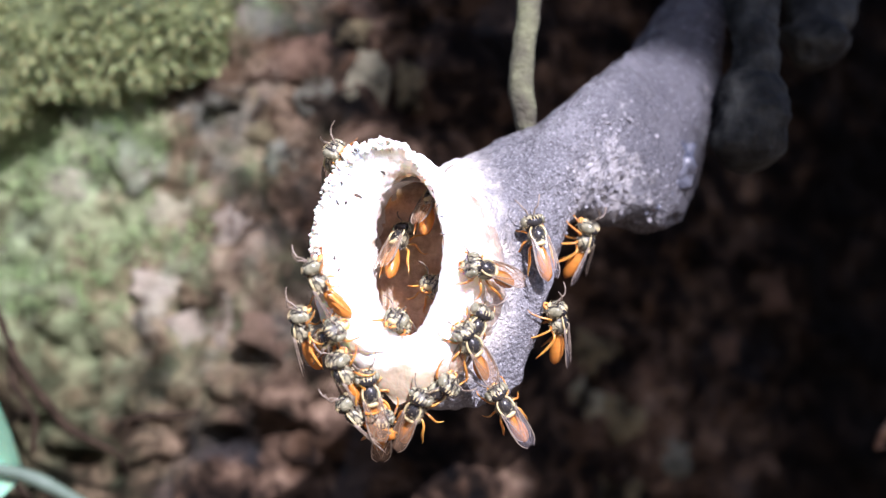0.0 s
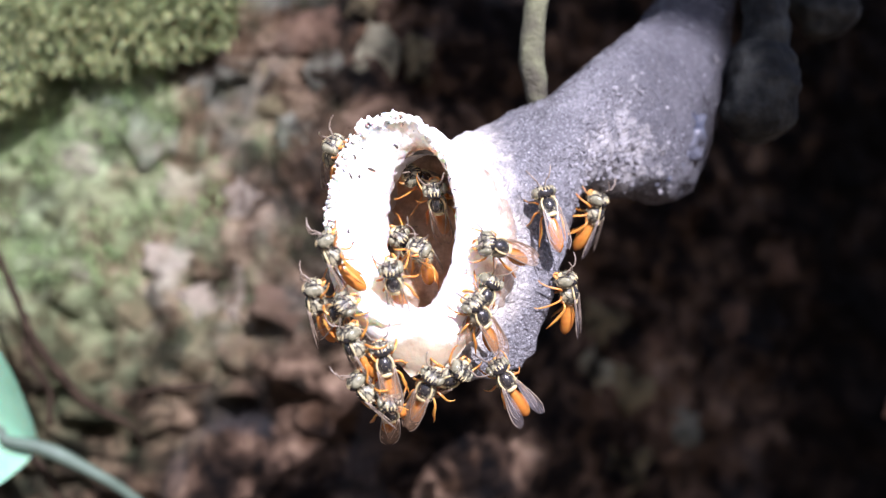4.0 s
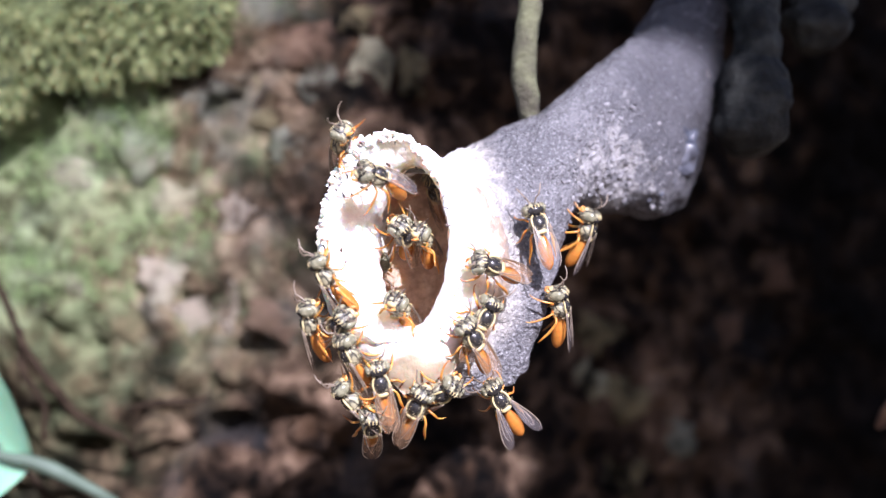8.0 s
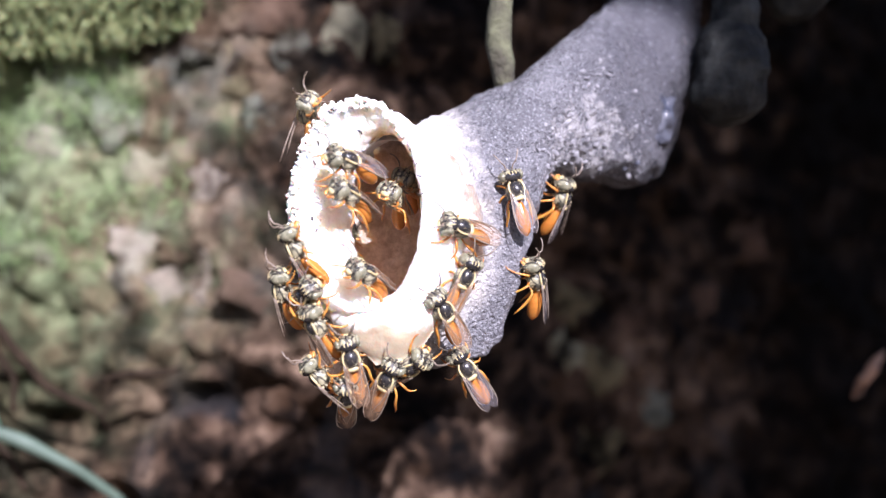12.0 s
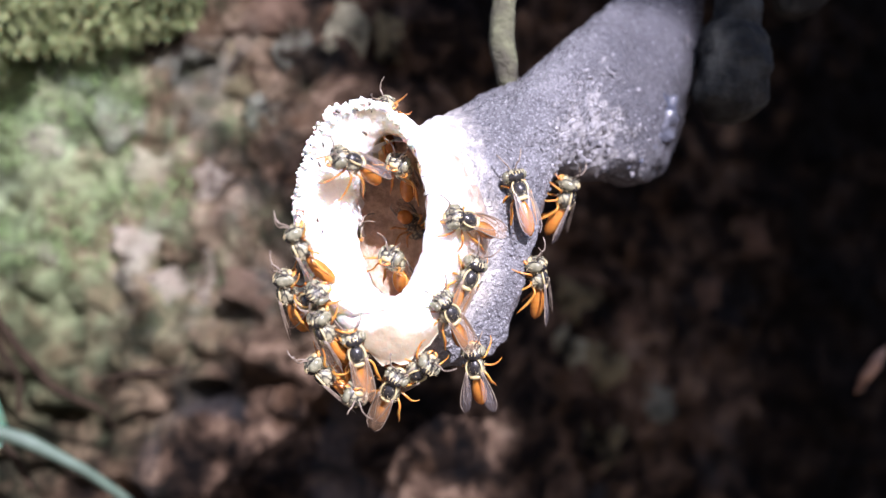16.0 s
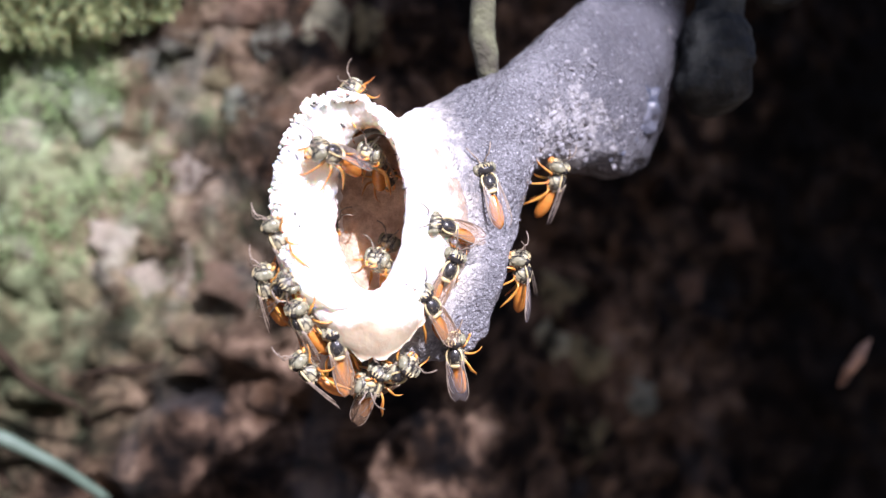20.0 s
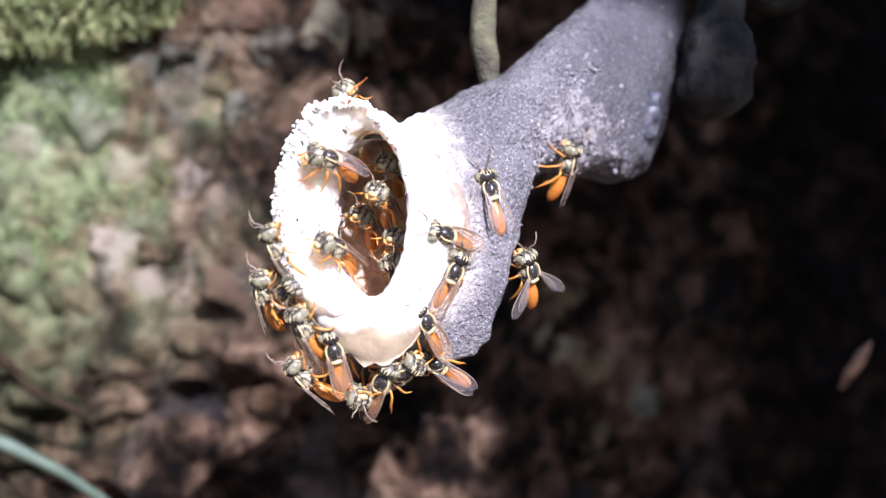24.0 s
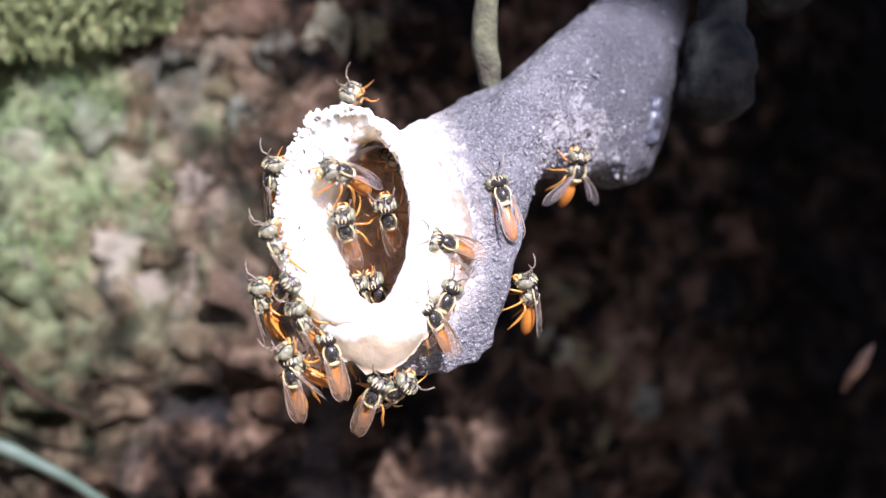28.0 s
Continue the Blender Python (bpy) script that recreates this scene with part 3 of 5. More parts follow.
# ---- the nest entrance ----
nest = thing("nest_entrance_tube", "grey cerumen entrance tube with fresh white wax mouth on trunk", "nest entrance")
TUBE = [
    ((-1.55, 87.20, -1.73), (4.41, 0.8, 0), (0, 0.3, 6.50)),
    ((-0.39, 89.20, -2.43), (5.04, 1.2, 0), (0, 0.3, 7.66)), ((0.84, 92.00, -2.83), (5.61, -1, 0), (-0.85, 0.5, 8.56)), ((4.95, 97.00, 1.2), (2.6, -5.2, 0), (-1.1, 0.5, 6.8)),
    ((8.75, 100.00, 6.1), (1.2, -5.6, 0), (-0.6, 0, 4.3)), ((13.07, 103.00, 8.05), (0.6, -5.8, 0), (-0.4, 0, 6.1)), ((17.52, 106.00, 9.29), (0, -6.0, 0), (-2.3, 0, 6.9)),
    ((20.32, 110.00, 15.05), (0, -5.4, -0.8), (-3.4, 0, 2.8)), ((22.71, 114.00, 20.65), (0, -5.0, -1.5), (-2.45, 0, 1.6)), ((25.58, 119.00, 26.93), (0, -4.8, -1.6), (-2.2, 0, 1.0)),
    ((29.42, 130.00, 37.64), (0, -5.0, -2.0), (-2.8, 0, 0.6)), ((40.00, 175.00, 60.94), (0, -6.0, -4.0), (-4.2, 0, 0.3)), ((49.14, 215.00, 77.79), (0, -6.0, -4.0), (-4.2, 0, 0.3)),
]
part("tube", *loft(TUBE, 18, 120, 0.4, 1.7, 3.0, caps=(False, True), square=0.86), GREY_WAX, nest, "granular grey-violet cerumen tube")
MOUTH = [  # from deep inside, out over the lip, and back along the outside
    ((-2.01, 94.60, -1.43), (0.35, 0, 0), (0, 0, 0.61)),
    ((-2.06, 93.40, -1.04), (2.65, 0, 0), (0, 0, 5.46)),
    ((-2.25, 91.00, -0.70), (3.06, 0, 0), (0, 0.1, 6.28)),
    ((-2.30, 88.60, -0.54), (2.60, 0, 0), (0, 0.1, 5.84)),
    ((-2.42, 87.20, -0.42), (2.52, 0, 0), (0, 0.15, 5.67)),
    ((-2.86, 86.30, -0.28), (2.92, 0, 0), (0, 0.2, 5.81)),
    ((-3.53, 85.70, -0.02), (3.60, 0, 0), (0, 0.25, 6.39)),
    ((-4.01, 85.20, 0.11), (4.08, 0, 0), (0, 0.3, 6.89)),
    ((-4.26, 84.90, 0.12), (4.29, 0, 0), (0, 0.35, 7.06)),
    ((-4.20, 85.20, 0.08), (4.54, 0.1, 0), (0, 0.35, 7.23)),
    ((-3.52, 86.20, -0.61), (5.57, 0.3, 0), (0, 0.3, 7.48)),
    ((-2.52, 88.40, -1.72), (6.47, 0.4, 0), (0, 0.3, 7.59)),
    ((-1.63, 92.00, -2.42), (6.52, 0, 0), (0, 0, 7.48)),
    ((-1.39, 96.50, -2.62), (5.45, 0, 0), (0, 0, 6.45)),
]
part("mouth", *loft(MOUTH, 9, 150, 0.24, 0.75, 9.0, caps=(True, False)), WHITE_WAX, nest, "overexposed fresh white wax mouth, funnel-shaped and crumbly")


def chin():
    """The thin, uneven apron of wax below the mouth."""
    n, m = 22, 12
    top = glide([(-6.74, 85.50, -5.42), (-5.12, 85.00, -6.44), (-2.98, 84.80, -6.88), (-0.77, 84.90, -6.55), (1.11, 85.60, -4.99)], 6)
    low = glide([(-6.02, 86.40, -8.28), (-4.62, 85.90, -9.72), (-2.47, 85.70, -10.63), (-0.52, 86.00, -9.97), (1.32, 86.90, -7.85)], 6)
    verts = []
    for k, (a, b) in enumerate(zip(top, low)):
        for j in range(m):
            t = j / (m - 1)
            q = Vector(a) * (1 - t) + Vector(b) * t + Vector((0, -0.3 * math.sin(math.pi * t * 0.9), 0))
            q += Vector((0, -1, 0)) * 0.28 * noise.noise(q / 1.6)
            if j == 0:
                q += Vector((0, 0.4, 0.3))
            if j == m - 1:
                q += Vector((0, 0, 0.8 * noise.noise(Vector((k * 0.45, 0, 0)))))
            verts.append(q)
    back = [v + Vector((0, 0.45, 0.12)) for v in verts]
    k = len(verts)
    faces = grid_faces(len(top), m, False)
    faces += [tuple(k + i for i in reversed(f)) for f in faces]
    rim = [i * m + m - 1 for i in range(len(top))]
    faces += [(rim[i], rim[i + 1], k + rim[i + 1], k + rim[i]) for i in range(len(rim) - 1)]
    part("apron", verts + back, faces, THIN_WAX, nest, "thin translucent beige wax apron")


chin()
bead_meshes = []
for k in range(4):
    crumb, sides = ball((3.0 * k, 0, 0), (0.2, 0.17, 0.19), 8, 6, 0.8, 0.17)
    bead_meshes.append(mesh_of("wax_bead", [v - Vector((3.0 * k, 0, 0)) for v in crumb], sides, WAX_BEAD))
rng = random.Random(21)
rim_rows = glide([[*c, *u, *v] for c, u, v in MOUTH], 9)
for k in range(300):
    row = rim_rows[rng.choice((66, 69, 71, 73, 75, 77, 78, 79, 80, 81, 82))]
    a = radians(rng.uniform(40, 215))
    q = Vector(row[:3]) + Vector(row[3:6]) * math.cos(a) + Vector(row[6:9]) * math.sin(a)
    q += Vector((rng.gauss(0, 0.14), rng.gauss(0, 0.12), rng.gauss(0, 0.14)))
    bead_ob = new("wax_bead", bead_meshes[k % 4])
    bead_ob.parent = nest
    s = rng.uniform(0.4, 1.0) * rng.uniform(0.8, 1.6)
    bead_ob.matrix_basis = Matrix.Translation(q * MM) @ pose(0, 0, 0, rng.uniform(0, 180), rng.uniform(0, 180), 0) @ Matrix.Diagonal((s, s * rng.uniform(0.6, 1.3), s * rng.uniform(0.5, 1.2), 1))

rng = random.Random(44)
for k in range(26):
    row = rim_rows[rng.randint(46, 74)]
    a = radians(rng.triangular(60, 200, 130) if k < 20 else rng.uniform(-5, 40))
    q = Vector(row[:3]) + Vector(row[3:6]) * math.cos(a) + Vector(row[6:9]) * math.sin(a) + Vector((0, -0.08, 0))
    way = Vector((rng.uniform(-1, 1), rng.uniform(-0.2, 0.1), rng.uniform(-1, 1))).normalized() * rng.uniform(0.08, 0.32)
    bend = Vector((rng.uniform(-0.1, 0.1), 0, rng.uniform(-0.1, 0.1)))
    part("resin_speck", *hose([q - way, q + bend, q + way], [0.03, rng.uniform(0.05, 0.1), 0.03], 6, 3, 0.08), DARK_RESIN, nest, "dark resin speck")

tube_rows = glide([[*c, *u, *v] for c, u, v in TUBE], 18)
grain_mesh = mesh_of("cerumen_grain", *ball((0, 0, 0), (0.2, 0.12, 0.17), 8, 5, 0.8, 0.2), GREY_GRAIN)
rng = random.Random(33)
for k in range(290):
    row = tube_rows[int(rng.triangular(58, 108, 82))]
    a = radians(rng.triangular(-80, 40, -30))
    ca, sa = math.cos(a), math.sin(a)
    q = Vector(row[:3]) + Vector(row[3:6]) * abs(ca) ** 0.86 + Vector(row[6:9]) * math.copysign(abs(sa) ** 0.86, sa)
    grain = new("cerumen_grain", grain_mesh)
    grain.parent = nest
    s = rng.uniform(0.25, 0.75) * rng.uniform(0.6, 1.7)
    grain.matrix_basis = Matrix.Translation(q * MM) @ pose(0, 0, 0, rng.uniform(-40, 40), rng.uniform(0, 180), 0) @ Matrix.Diagonal((s, s * 0.55, s * rng.uniform(0.8, 2.4), 1))
# Dark resin lump that gives the flank the shade of a pit.
part("resin_patch", *ball((19.34, 102.19, 6.72), (1.1, 1.1, 2.2), 26, 16, 0.7, 0.8), RESIN_DROP, nest, "dark glossy blue-grey resin patch")
for place, size in [((18.67, 101.04, 5.53), 0.4), ((18.88, 101.19, 6.35), 0.28), ((18.25, 100.74, 4.53), 0.36), ((19.11, 101.44, 7.36), 0.26), ((17.27, 100.34, 3.35), 0.25), ((16.28, 100.39, 2.91), 0.2)]:
    part("resin_drop", *ball(place, (size, size * 0.6, size), 14, 9, 0.35, 0.7), RESIN_DROP, nest, "glossy dark blue-grey resin drop")

# old cerumen lumps beside the tube
stub = thing("cerumen_stub", "old dull grey cerumen stub hanging from the trunk", "nest remains")
part("body", *loft([((47.30, 193.54, 67.48), (3.6, 0, 0), (0, -1.8, -4.5)), ((36.30, 148.54, 44.43), (3.24, 0, 0), (0, -3.6, -3.6)), ((28.42, 115.24, 26.17), (2.7, 0, 0), (0, -4.05, 0)), ((26.89, 108.04, 20.63), (2.07, 0, 0), (0, -2.88, 0)), ((26.59, 106.24, 16.93), (1.8, 0, 0), (0, -2.7, 0)),
                       ((26.55, 105.34, 13.94), (1.8, 0, 0), (0, -2.16, 0))], 7, 40, 0.5, 2.2, 5), OLD_WAX, stub)
part("bulb", *loft([((26.18, 106.24, 15.49), (1.35, 0, 0), (0, -2.25, 0)), ((26.05, 105.34, 13.69), (2.7, 0, 0), (0, -3.262, 0)), ((25.93, 104.89, 11.49), (3.094, 0, 0), (0, -3.487, 0)), ((25.49, 104.44, 8.60), (3.038, 0, 0), (0, -3.15, 0)),
                       ((25.48, 105.34, 6.93), (1.8, 0, 0), (0, -2.025, 0)), ((25.49, 105.79, 6.34), (0.3375, 0, 0), (0, -0.3375, 0))], 7, 40, 0.5, 2.2, 5), OLD_WAX, stub, "rounded grey lower end")
stub = thing("cerumen_stub", "broad dark cerumen stub hanging behind another", "nest remains")
part("body", *loft([((61.84, 202.54, 70.62), (5.4, 0, 0), (0, -1.8, -4.5)), ((46.73, 153.04, 45.78), (5.04, 0, 0), (0, -3.6, -3.6)), ((37.65, 124.24, 28.20), (3.96, 0, 0), (0, -3.6, 0)), ((35.21, 117.04, 22.34), (3.33, 0, 0), (0, -2.88, 0)), ((34.51, 115.24, 20.18), (2.7, 0, 0), (0, -2.34, 0))], 7, 40, 0.7, 2.4, 8), OLD_WAX, stub)
part("bulb", *loft([((34.75, 115.69, 21.56), (1.98, 0, 0), (0, -1.8, 0)), ((34.34, 114.88, 20.12), (3.15, 0, 0), (0, -2.88, 0)), ((34.14, 114.34, 18.47), (3.06, 0, 0), (0, -2.79, 0)), ((33.88, 114.34, 16.77), (1.62, 0, 0), (0, -1.8, 0)), ((33.90, 114.79, 16.21), (0.27, 0, 0), (0, -0.27, 0))], 7, 40, 0.7, 2.4, 9), OLD_WAX, stub, "blunt dark lower end")

# ---- a leafy branch added out of view, to shade the upper tube and the trunk's dark side ----
def leaf_blade(length, width):
    n, verts = 9, []
    for i in range(n):
        t = i / (n - 1)
        w = 0.5 * width * math.sin(math.pi * (0.03 + 0.94 * t)) ** 0.8
        for u in (-1, 0, 1):
            verts.append((u * w, length * t, 2.0 * abs(u) * w / width - 3 * t * t))
    return verts, grid_faces(n, 3, False)


def overhead_branch():
    branch = thing("overhead_branch", "leafy green branch added out of view to shade the tube and bark", "branch")
    part("stem", *hose([(150, 270, 600), (215, 110, 570), (245, -80, 520), (255, -220, 450), (240, -290, 390), (220, -300, 330)], [10, 9, 7, 5, 4, 2], 12, 6, 0.6), TWIG, branch)
    mesh = mesh_of("leaflet", *leaf_blade(46, 26), LEAF)
    rng = random.Random(4)
    for k in range(380):
        x0, y = rng.uniform(44, 200), rng.uniform(-340, -250)
        # Leaves fill only the region whose shadow should land on tube and bark.
        z0 = rng.uniform(114 if x0 < 66 else 86 if x0 < 75 else 30, 205)
        q = Vector((x0 - 0.342 * y, y, z0 - 0.763 * y))
        ob = new("leaflet", mesh)
        ob.parent = branch
        ob.matrix_basis = Matrix.Translation(q * MM) @ pose(0, 0, 0, 40 + rng.uniform(-25, 25), rng.uniform(-25, 25), rng.uniform(0, 360)) @ Matrix.Translation((0, -0.023, 0))


overhead_branch()

# ---- the bees ----
def wing_outline(length, width):
    pts = []
    for k in range(25):
        t = (k / 24) ** 0.8
        w = (0.22 + 0.78 * math.sin(math.pi * 0.5 * min(1, t / 0.68)) ** 1.2) if t < 0.68 else math.sqrt(max(0.0, 1 - ((t - 0.68) / 0.32) ** 2))
        pts.append((0.5 * width * w, -length * t))
    return pts


def wing(name, parent, m, length, width, s, membrane):
    """A membrane with its leading vein; the root is at its own origin."""
    pts = wing_outline(length, width)
    verts = []
    for w, y in pts:
        bow = 0.05 * math.sin(-3 * y / length)
        verts += [(s * w * 0.7, y, bow), (0, y, bow + 0.05), (-s * w * 1.1, y, bow)]
    ob = part(name, verts, grid_faces(len(pts), 3, False), membrane, parent, "thin veined wing")
    ob.matrix_basis = m
    part("vein", *merge(hose([(s * w * 0.7, y, 0.06 * math.sin(-3 * y / length)) for w, y in pts[::4]], [0.045] * 5 + [0.03, 0.02], 5, 2),
                        hose([(0, 0, 0.05), (-s * 0.1 * width, -0.4 * length, 0.06), (-s * 0.3 * width, -0.75 * length, 0.05)], [0.03, 0.022, 0.012], 5, 3)), HORN, ob)
    return ob


LEGS = {  # side-free joints in mm
    "front": [(0.4, 0.45, -0.45), (0.85, 0.8, -0.4), (1.1, 1.2, -0.72), (1.2, 1.6, -0.95), (1.1, 1.85, -1.05)],
    "middle": [(0.5, 0.0, -0.5), (1.1, -0.1, -0.5), (1.35, -0.4, -0.9), (1.6, -0.4, -1.2), (1.75, -0.25, -1.3)],
    "hind": [(0.45, -0.45, -0.5), (0.9, -0.9, -0.4), (1.0, -1.65, -0.65), (1.15, -2.2, -0.95), (1.15, -2.5, -1.1)],
}


def bee(spread=0.0, reach=1.0, deep=1.0, membrane=WING):
    """A small stingless bee, 4.5 mm long; y ahead, z to its back. spread: degrees by which the wings stand open."""
    b = thing("stingless_bee", "small stingless bee with pale hairy face and amber abdomen", "bee", group="bees at the nest entrance")
    hairs = []
    head = part("head", *ball((0, 1.08, -0.05), (0.83, 0.5, 0.74), 24, 16, 0.05, 0.4), HAIRY, b, "pale hairy head with dark lines")
    part("crown", *ball((0, 0.97, 0.3), (0.62, 0.4, 0.46), 20, 14), BLACK, head, "shiny black crown")
    # Pale bars that stand in for highlights on the shiny black crown.
    for s in (-0.26, 0.0, 0.26):
        part("crown_highlight", *hose([(s, 1.31, 0.5), (s * 0.95, 1.18, 0.67), (s * 0.8, 1.0, 0.75)], [0.03, 0.05, 0.025], 6, 3), YELLOW, head, "pale stripe on the crown")
    part("brow_line", *hose([(0, 1.46, 0.38), (0, 1.57, 0.1), (0, 1.57, -0.18)], [0.055, 0.04, 0.02], 7, 4), BLACK, head, "black line down the face")
    for s in (-1, 1):
        part("eye", *ball((s * 0.64, 1.13, 0.02), (0.22, 0.37, 0.5), 14, 10), EYE_SKIN, head, "olive compound eye")
        part("eye_margin", *hose([(s * 0.36, 1.42, 0.43), (s * 0.46, 1.48, 0.18), (s * 0.48, 1.47, -0.13), (s * 0.38, 1.45, -0.43)], [0.045, 0.04, 0.035, 0.02], 6, 4), BLACK, head, "dark line beside the eye")
        part("antenna", *hose([(s * 0.16, 1.5, 0.08), (s * 0.34, 1.85, 0.42), (s * 0.5, 1.95, 0.62), (s * 0.72, 2.35, 0.7), (s * 0.9, 2.75, 0.6)], [0.05, 0.05, 0.055, 0.05, 0.04], 7, 4), HORN, head, "dark bent antenna")
        part("mandible", *hose([(s * 0.34, 1.3, -0.55), (s * 0.26, 1.5, -0.74), (s * 0.05, 1.52, -0.86)], [0.11, 0.1, 0.04], 7, 3), AMBER, head)
    rng = random.Random(2)
    for owner, centre, radii, count in ((head, (0, 1.08, -0.05), (0.83, 0.5, 0.74), 260), (None, (0, 0, 0), (0.66, 0.78, 0.62), 300)):
        tufts = []
        for _ in range(count):
            n = Vector((rng.gauss(0, 1), rng.gauss(0, 1), rng.gauss(0, 1))).normalized()
            tufts.append((Vector(centre) + Vector([n[i] * radii[i] for i in range(3)]), n))
        hairs.append((owner, tufts))
    part("clypeus", *ball((0, 1.42, -0.4), (0.36, 0.2, 0.2), 14, 8), YELLOW, head, "yellowish lower face")
    chest = part("thorax", *ball((0, 0, 0.0), (0.66, 0.78, 0.62), 24, 16, 0.04, 0.4), HAIRY, b, "grey-haired thorax")
    for owner, tufts in hairs:
        part("hair", *blades(len(tufts), tufts, 0.16, 0.014, 6, 0.05), FUR, owner or chest, "fine cream hair", kind="stuff")
    part("shield", *ball((0, 0.06, 0.14), (0.52, 0.66, 0.54), 20, 14), BLACK, chest, "shiny black back shield")
    for s in (-1, 1):
        part("side_line", *hose([(s * 0.25, 0.68, 0.36), (s * 0.47, 0.42, 0.44), (s * 0.54, 0.0, 0.46), (s * 0.45, -0.42, 0.45)], [0.045, 0.065, 0.07, 0.055], 7, 4), YELLOW, chest, "yellow line along the shield")
    part("scutellum", *ball((0, -0.62, 0.36), (0.4, 0.17, 0.15), 14, 8), YELLOW, chest, "yellow scutellum")
    profile = [(-0.68, 0.12, -0.05), (-0.88, 0.24, -0.1), (-1.2, 0.36, -0.2), (-1.65, 0.48, -0.34), (-2.2, 0.49, -0.54), (-2.75, 0.36, -0.74), (-3.05, 0.1, -0.84)]
    part("abdomen", *hose([(0, y, z) for y, r, z in profile], [r for y, r, z in profile], 18, 5), BELLY, b, "amber-brown banded abdomen")
    for s in (-1, 1):
        fold = pose(s * 0.5 * MM, -0.2 * MM, (0.52 + 0.03 * s) * MM, 5, s * (8 + 0.2 * spread), -s * (4 - spread))
        wing("forewing", b, fold, 3.1, 0.9, s, membrane)
        wing("hindwing", b, pose(s * 0.5 * MM, -0.35 * MM, 0.44 * MM, 7, s * 8, -s * (2 - spread * 0.9)), 2.35, 0.62, s, membrane)
        for name, joints in LEGS.items():
            root = Vector(joints[0])
            pts = [root + (Vector(j) - root) * reach for j in joints]
            pts = [(s * p.x / deep, p.y / deep, root.z + (p.z - root.z) * deep**2) for p in pts]
            thick = [0.075, 0.085, 0.065, 0.042, 0.02] if name != "hind" else [0.07, 0.085, 0.11, 0.06, 0.02]
            part(name + "_leg", *hose(pts, thick, 7, 3), LIMB, b, "orange " + name + " leg")
    return b


def stance(x, y, z, ahead, back):
    """A pose with the head at a place, in mm, for a bee that looks ahead and whose back faces a way."""
    f = Vector(ahead).normalized()
    r = f.cross(Vector(back)).normalized()
    m = Matrix((r, f, r.cross(f))).transposed().to_4x4()
    return Matrix.Translation(Vector((x * MM, y * MM, EYE + z * MM)) - f * 1.05 * MM) @ m


# ways in which a bee can sit: where it looks, and where its back faces
STANCES = {"in": ((0.3, 0.7, 0.6), (-0.45, -0.65, 0.45)), "down": ((-0.15, -0.55, 0.8), (-0.1, -0.95, -0.1)), "face": ((-0.25, -0.85, 0.45), (0.1, -0.45, 0.75)), "low": ((0.35, -0.88, -0.3), (-0.1, -0.3, -0.85)), "dors": ((-0.1, -0.2, 0.95), (-0.2, -0.9, -0.2)), "rightdown": ((-0.78, -0.15, 0.6), (0.1, -1, -0.1)), "rface": ((-0.55, -0.75, 0.4), (0.2, -0.5, 0.75)), "away": ((0.3, 0.8, -0.4), (-0.2, 0.5, 0.6)), "fan": ((-0.25, -0.3, 1), (0.5, -0.8, 0.1)), "fan_high": ((0.2, -0.3, 1), (0.5, -0.8, 0.0)), "side": ((-0.1, -0.6, 0.75), (-0.85, -0.4, 0.1))}


def crawl(one, ahead, back, rows):
    keys = [(row[0], stance(*row[1:4], *(STANCES[row[4]] if len(row) > 4 else (ahead, back)))) for row in rows]
    walk(one, keys)


folded, open_winged = bee(0.0), bee(38.0, 1.2, 1.35, CLEAR_WING)
bees = {}
LABELS = {
    "guard_right_dorsal": "small stingless bee standing head up on the grey tube", "guard_side_upper": "small stingless bee clinging sideways below the grey tube",
    "guard_side_lower": "small stingless bee clinging sideways to the tube's flank", "guard_lip_right": "small stingless bee with striped thorax on the white lip",
    "guard_hanging": "small stingless bee hanging below the tube, wings slightly open", "guard_top": "small stingless bee peering over the crumbly upper rim",
    "incomer": "small stingless bee flying in to land behind the mouth",
    "nurse_upper": "small stingless bee on the inner slope of the mouth",
}
OPEN = ("guard_right_dorsal", "nurse_upper", "incomer", "guard_hanging", "guard_side_upper", "guard_side_lower")
SEATS = ("guard_right_dorsal", "guard_side_upper", "guard_side_lower", "guard_lip_right", "guard_flank", "guard_lip_lower_right", "guard_hanging", "guard_left_upper", "guard_left_lower",
         "guard_left_inner", "guard_bottom_left", "guard_bottom_dorsal", "guard_bottom_right", "guard_lowest", "guard_under", "guard_behind", "guard_rim_left", "guard_top",
         "nurse_upper", "nurse_right", "nurse_middle", "nurse_bottom", "nurse_deep", "nurse_brow", "nurse_low", "incomer")
used = set()
for seat in SEATS:
    mould = open_winged if seat in OPEN else folded
    one = mould if mould not in used else copy_thing(mould, Matrix())
    used.add(mould)
    one.scale = (1.05, 1.05, 1.05)
    bees[seat] = tagged(one, LABELS.get(seat, "small stingless bee crawling out of the wax mouth" if seat.startswith("nurse") else "small stingless bee guarding the rim of the wax mouth"))

# ---- the ground ----
ground = new("ground", mesh_of("ground", [(-4e5, -4e5, 0), (4e5, -4e5, 0), (4e5, 4e5, 0), (-4e5, 4e5, 0)], [(0, 1, 2, 3)], SOIL))
tagged(ground, "brown leaf-litter forest soil", "ground", kind="structure")


def flutter(one, rows):
    """Opens and folds the wings: rows of seconds and degrees."""
    for child in one.children:
        if child.name.startswith(("forewing", "hindwing")):
            s = 1 if child.location.x > 0 else -1
            x, y, z = (c / MM for c in child.location)
            fore = child.name.startswith("forewing")
            walk(child, [(t, pose(x * MM, y * MM, z * MM, 6, s * (8 + 0.2 * d), s * (d * (1.0 if fore else 0.85) - 4))) for t, d in rows])


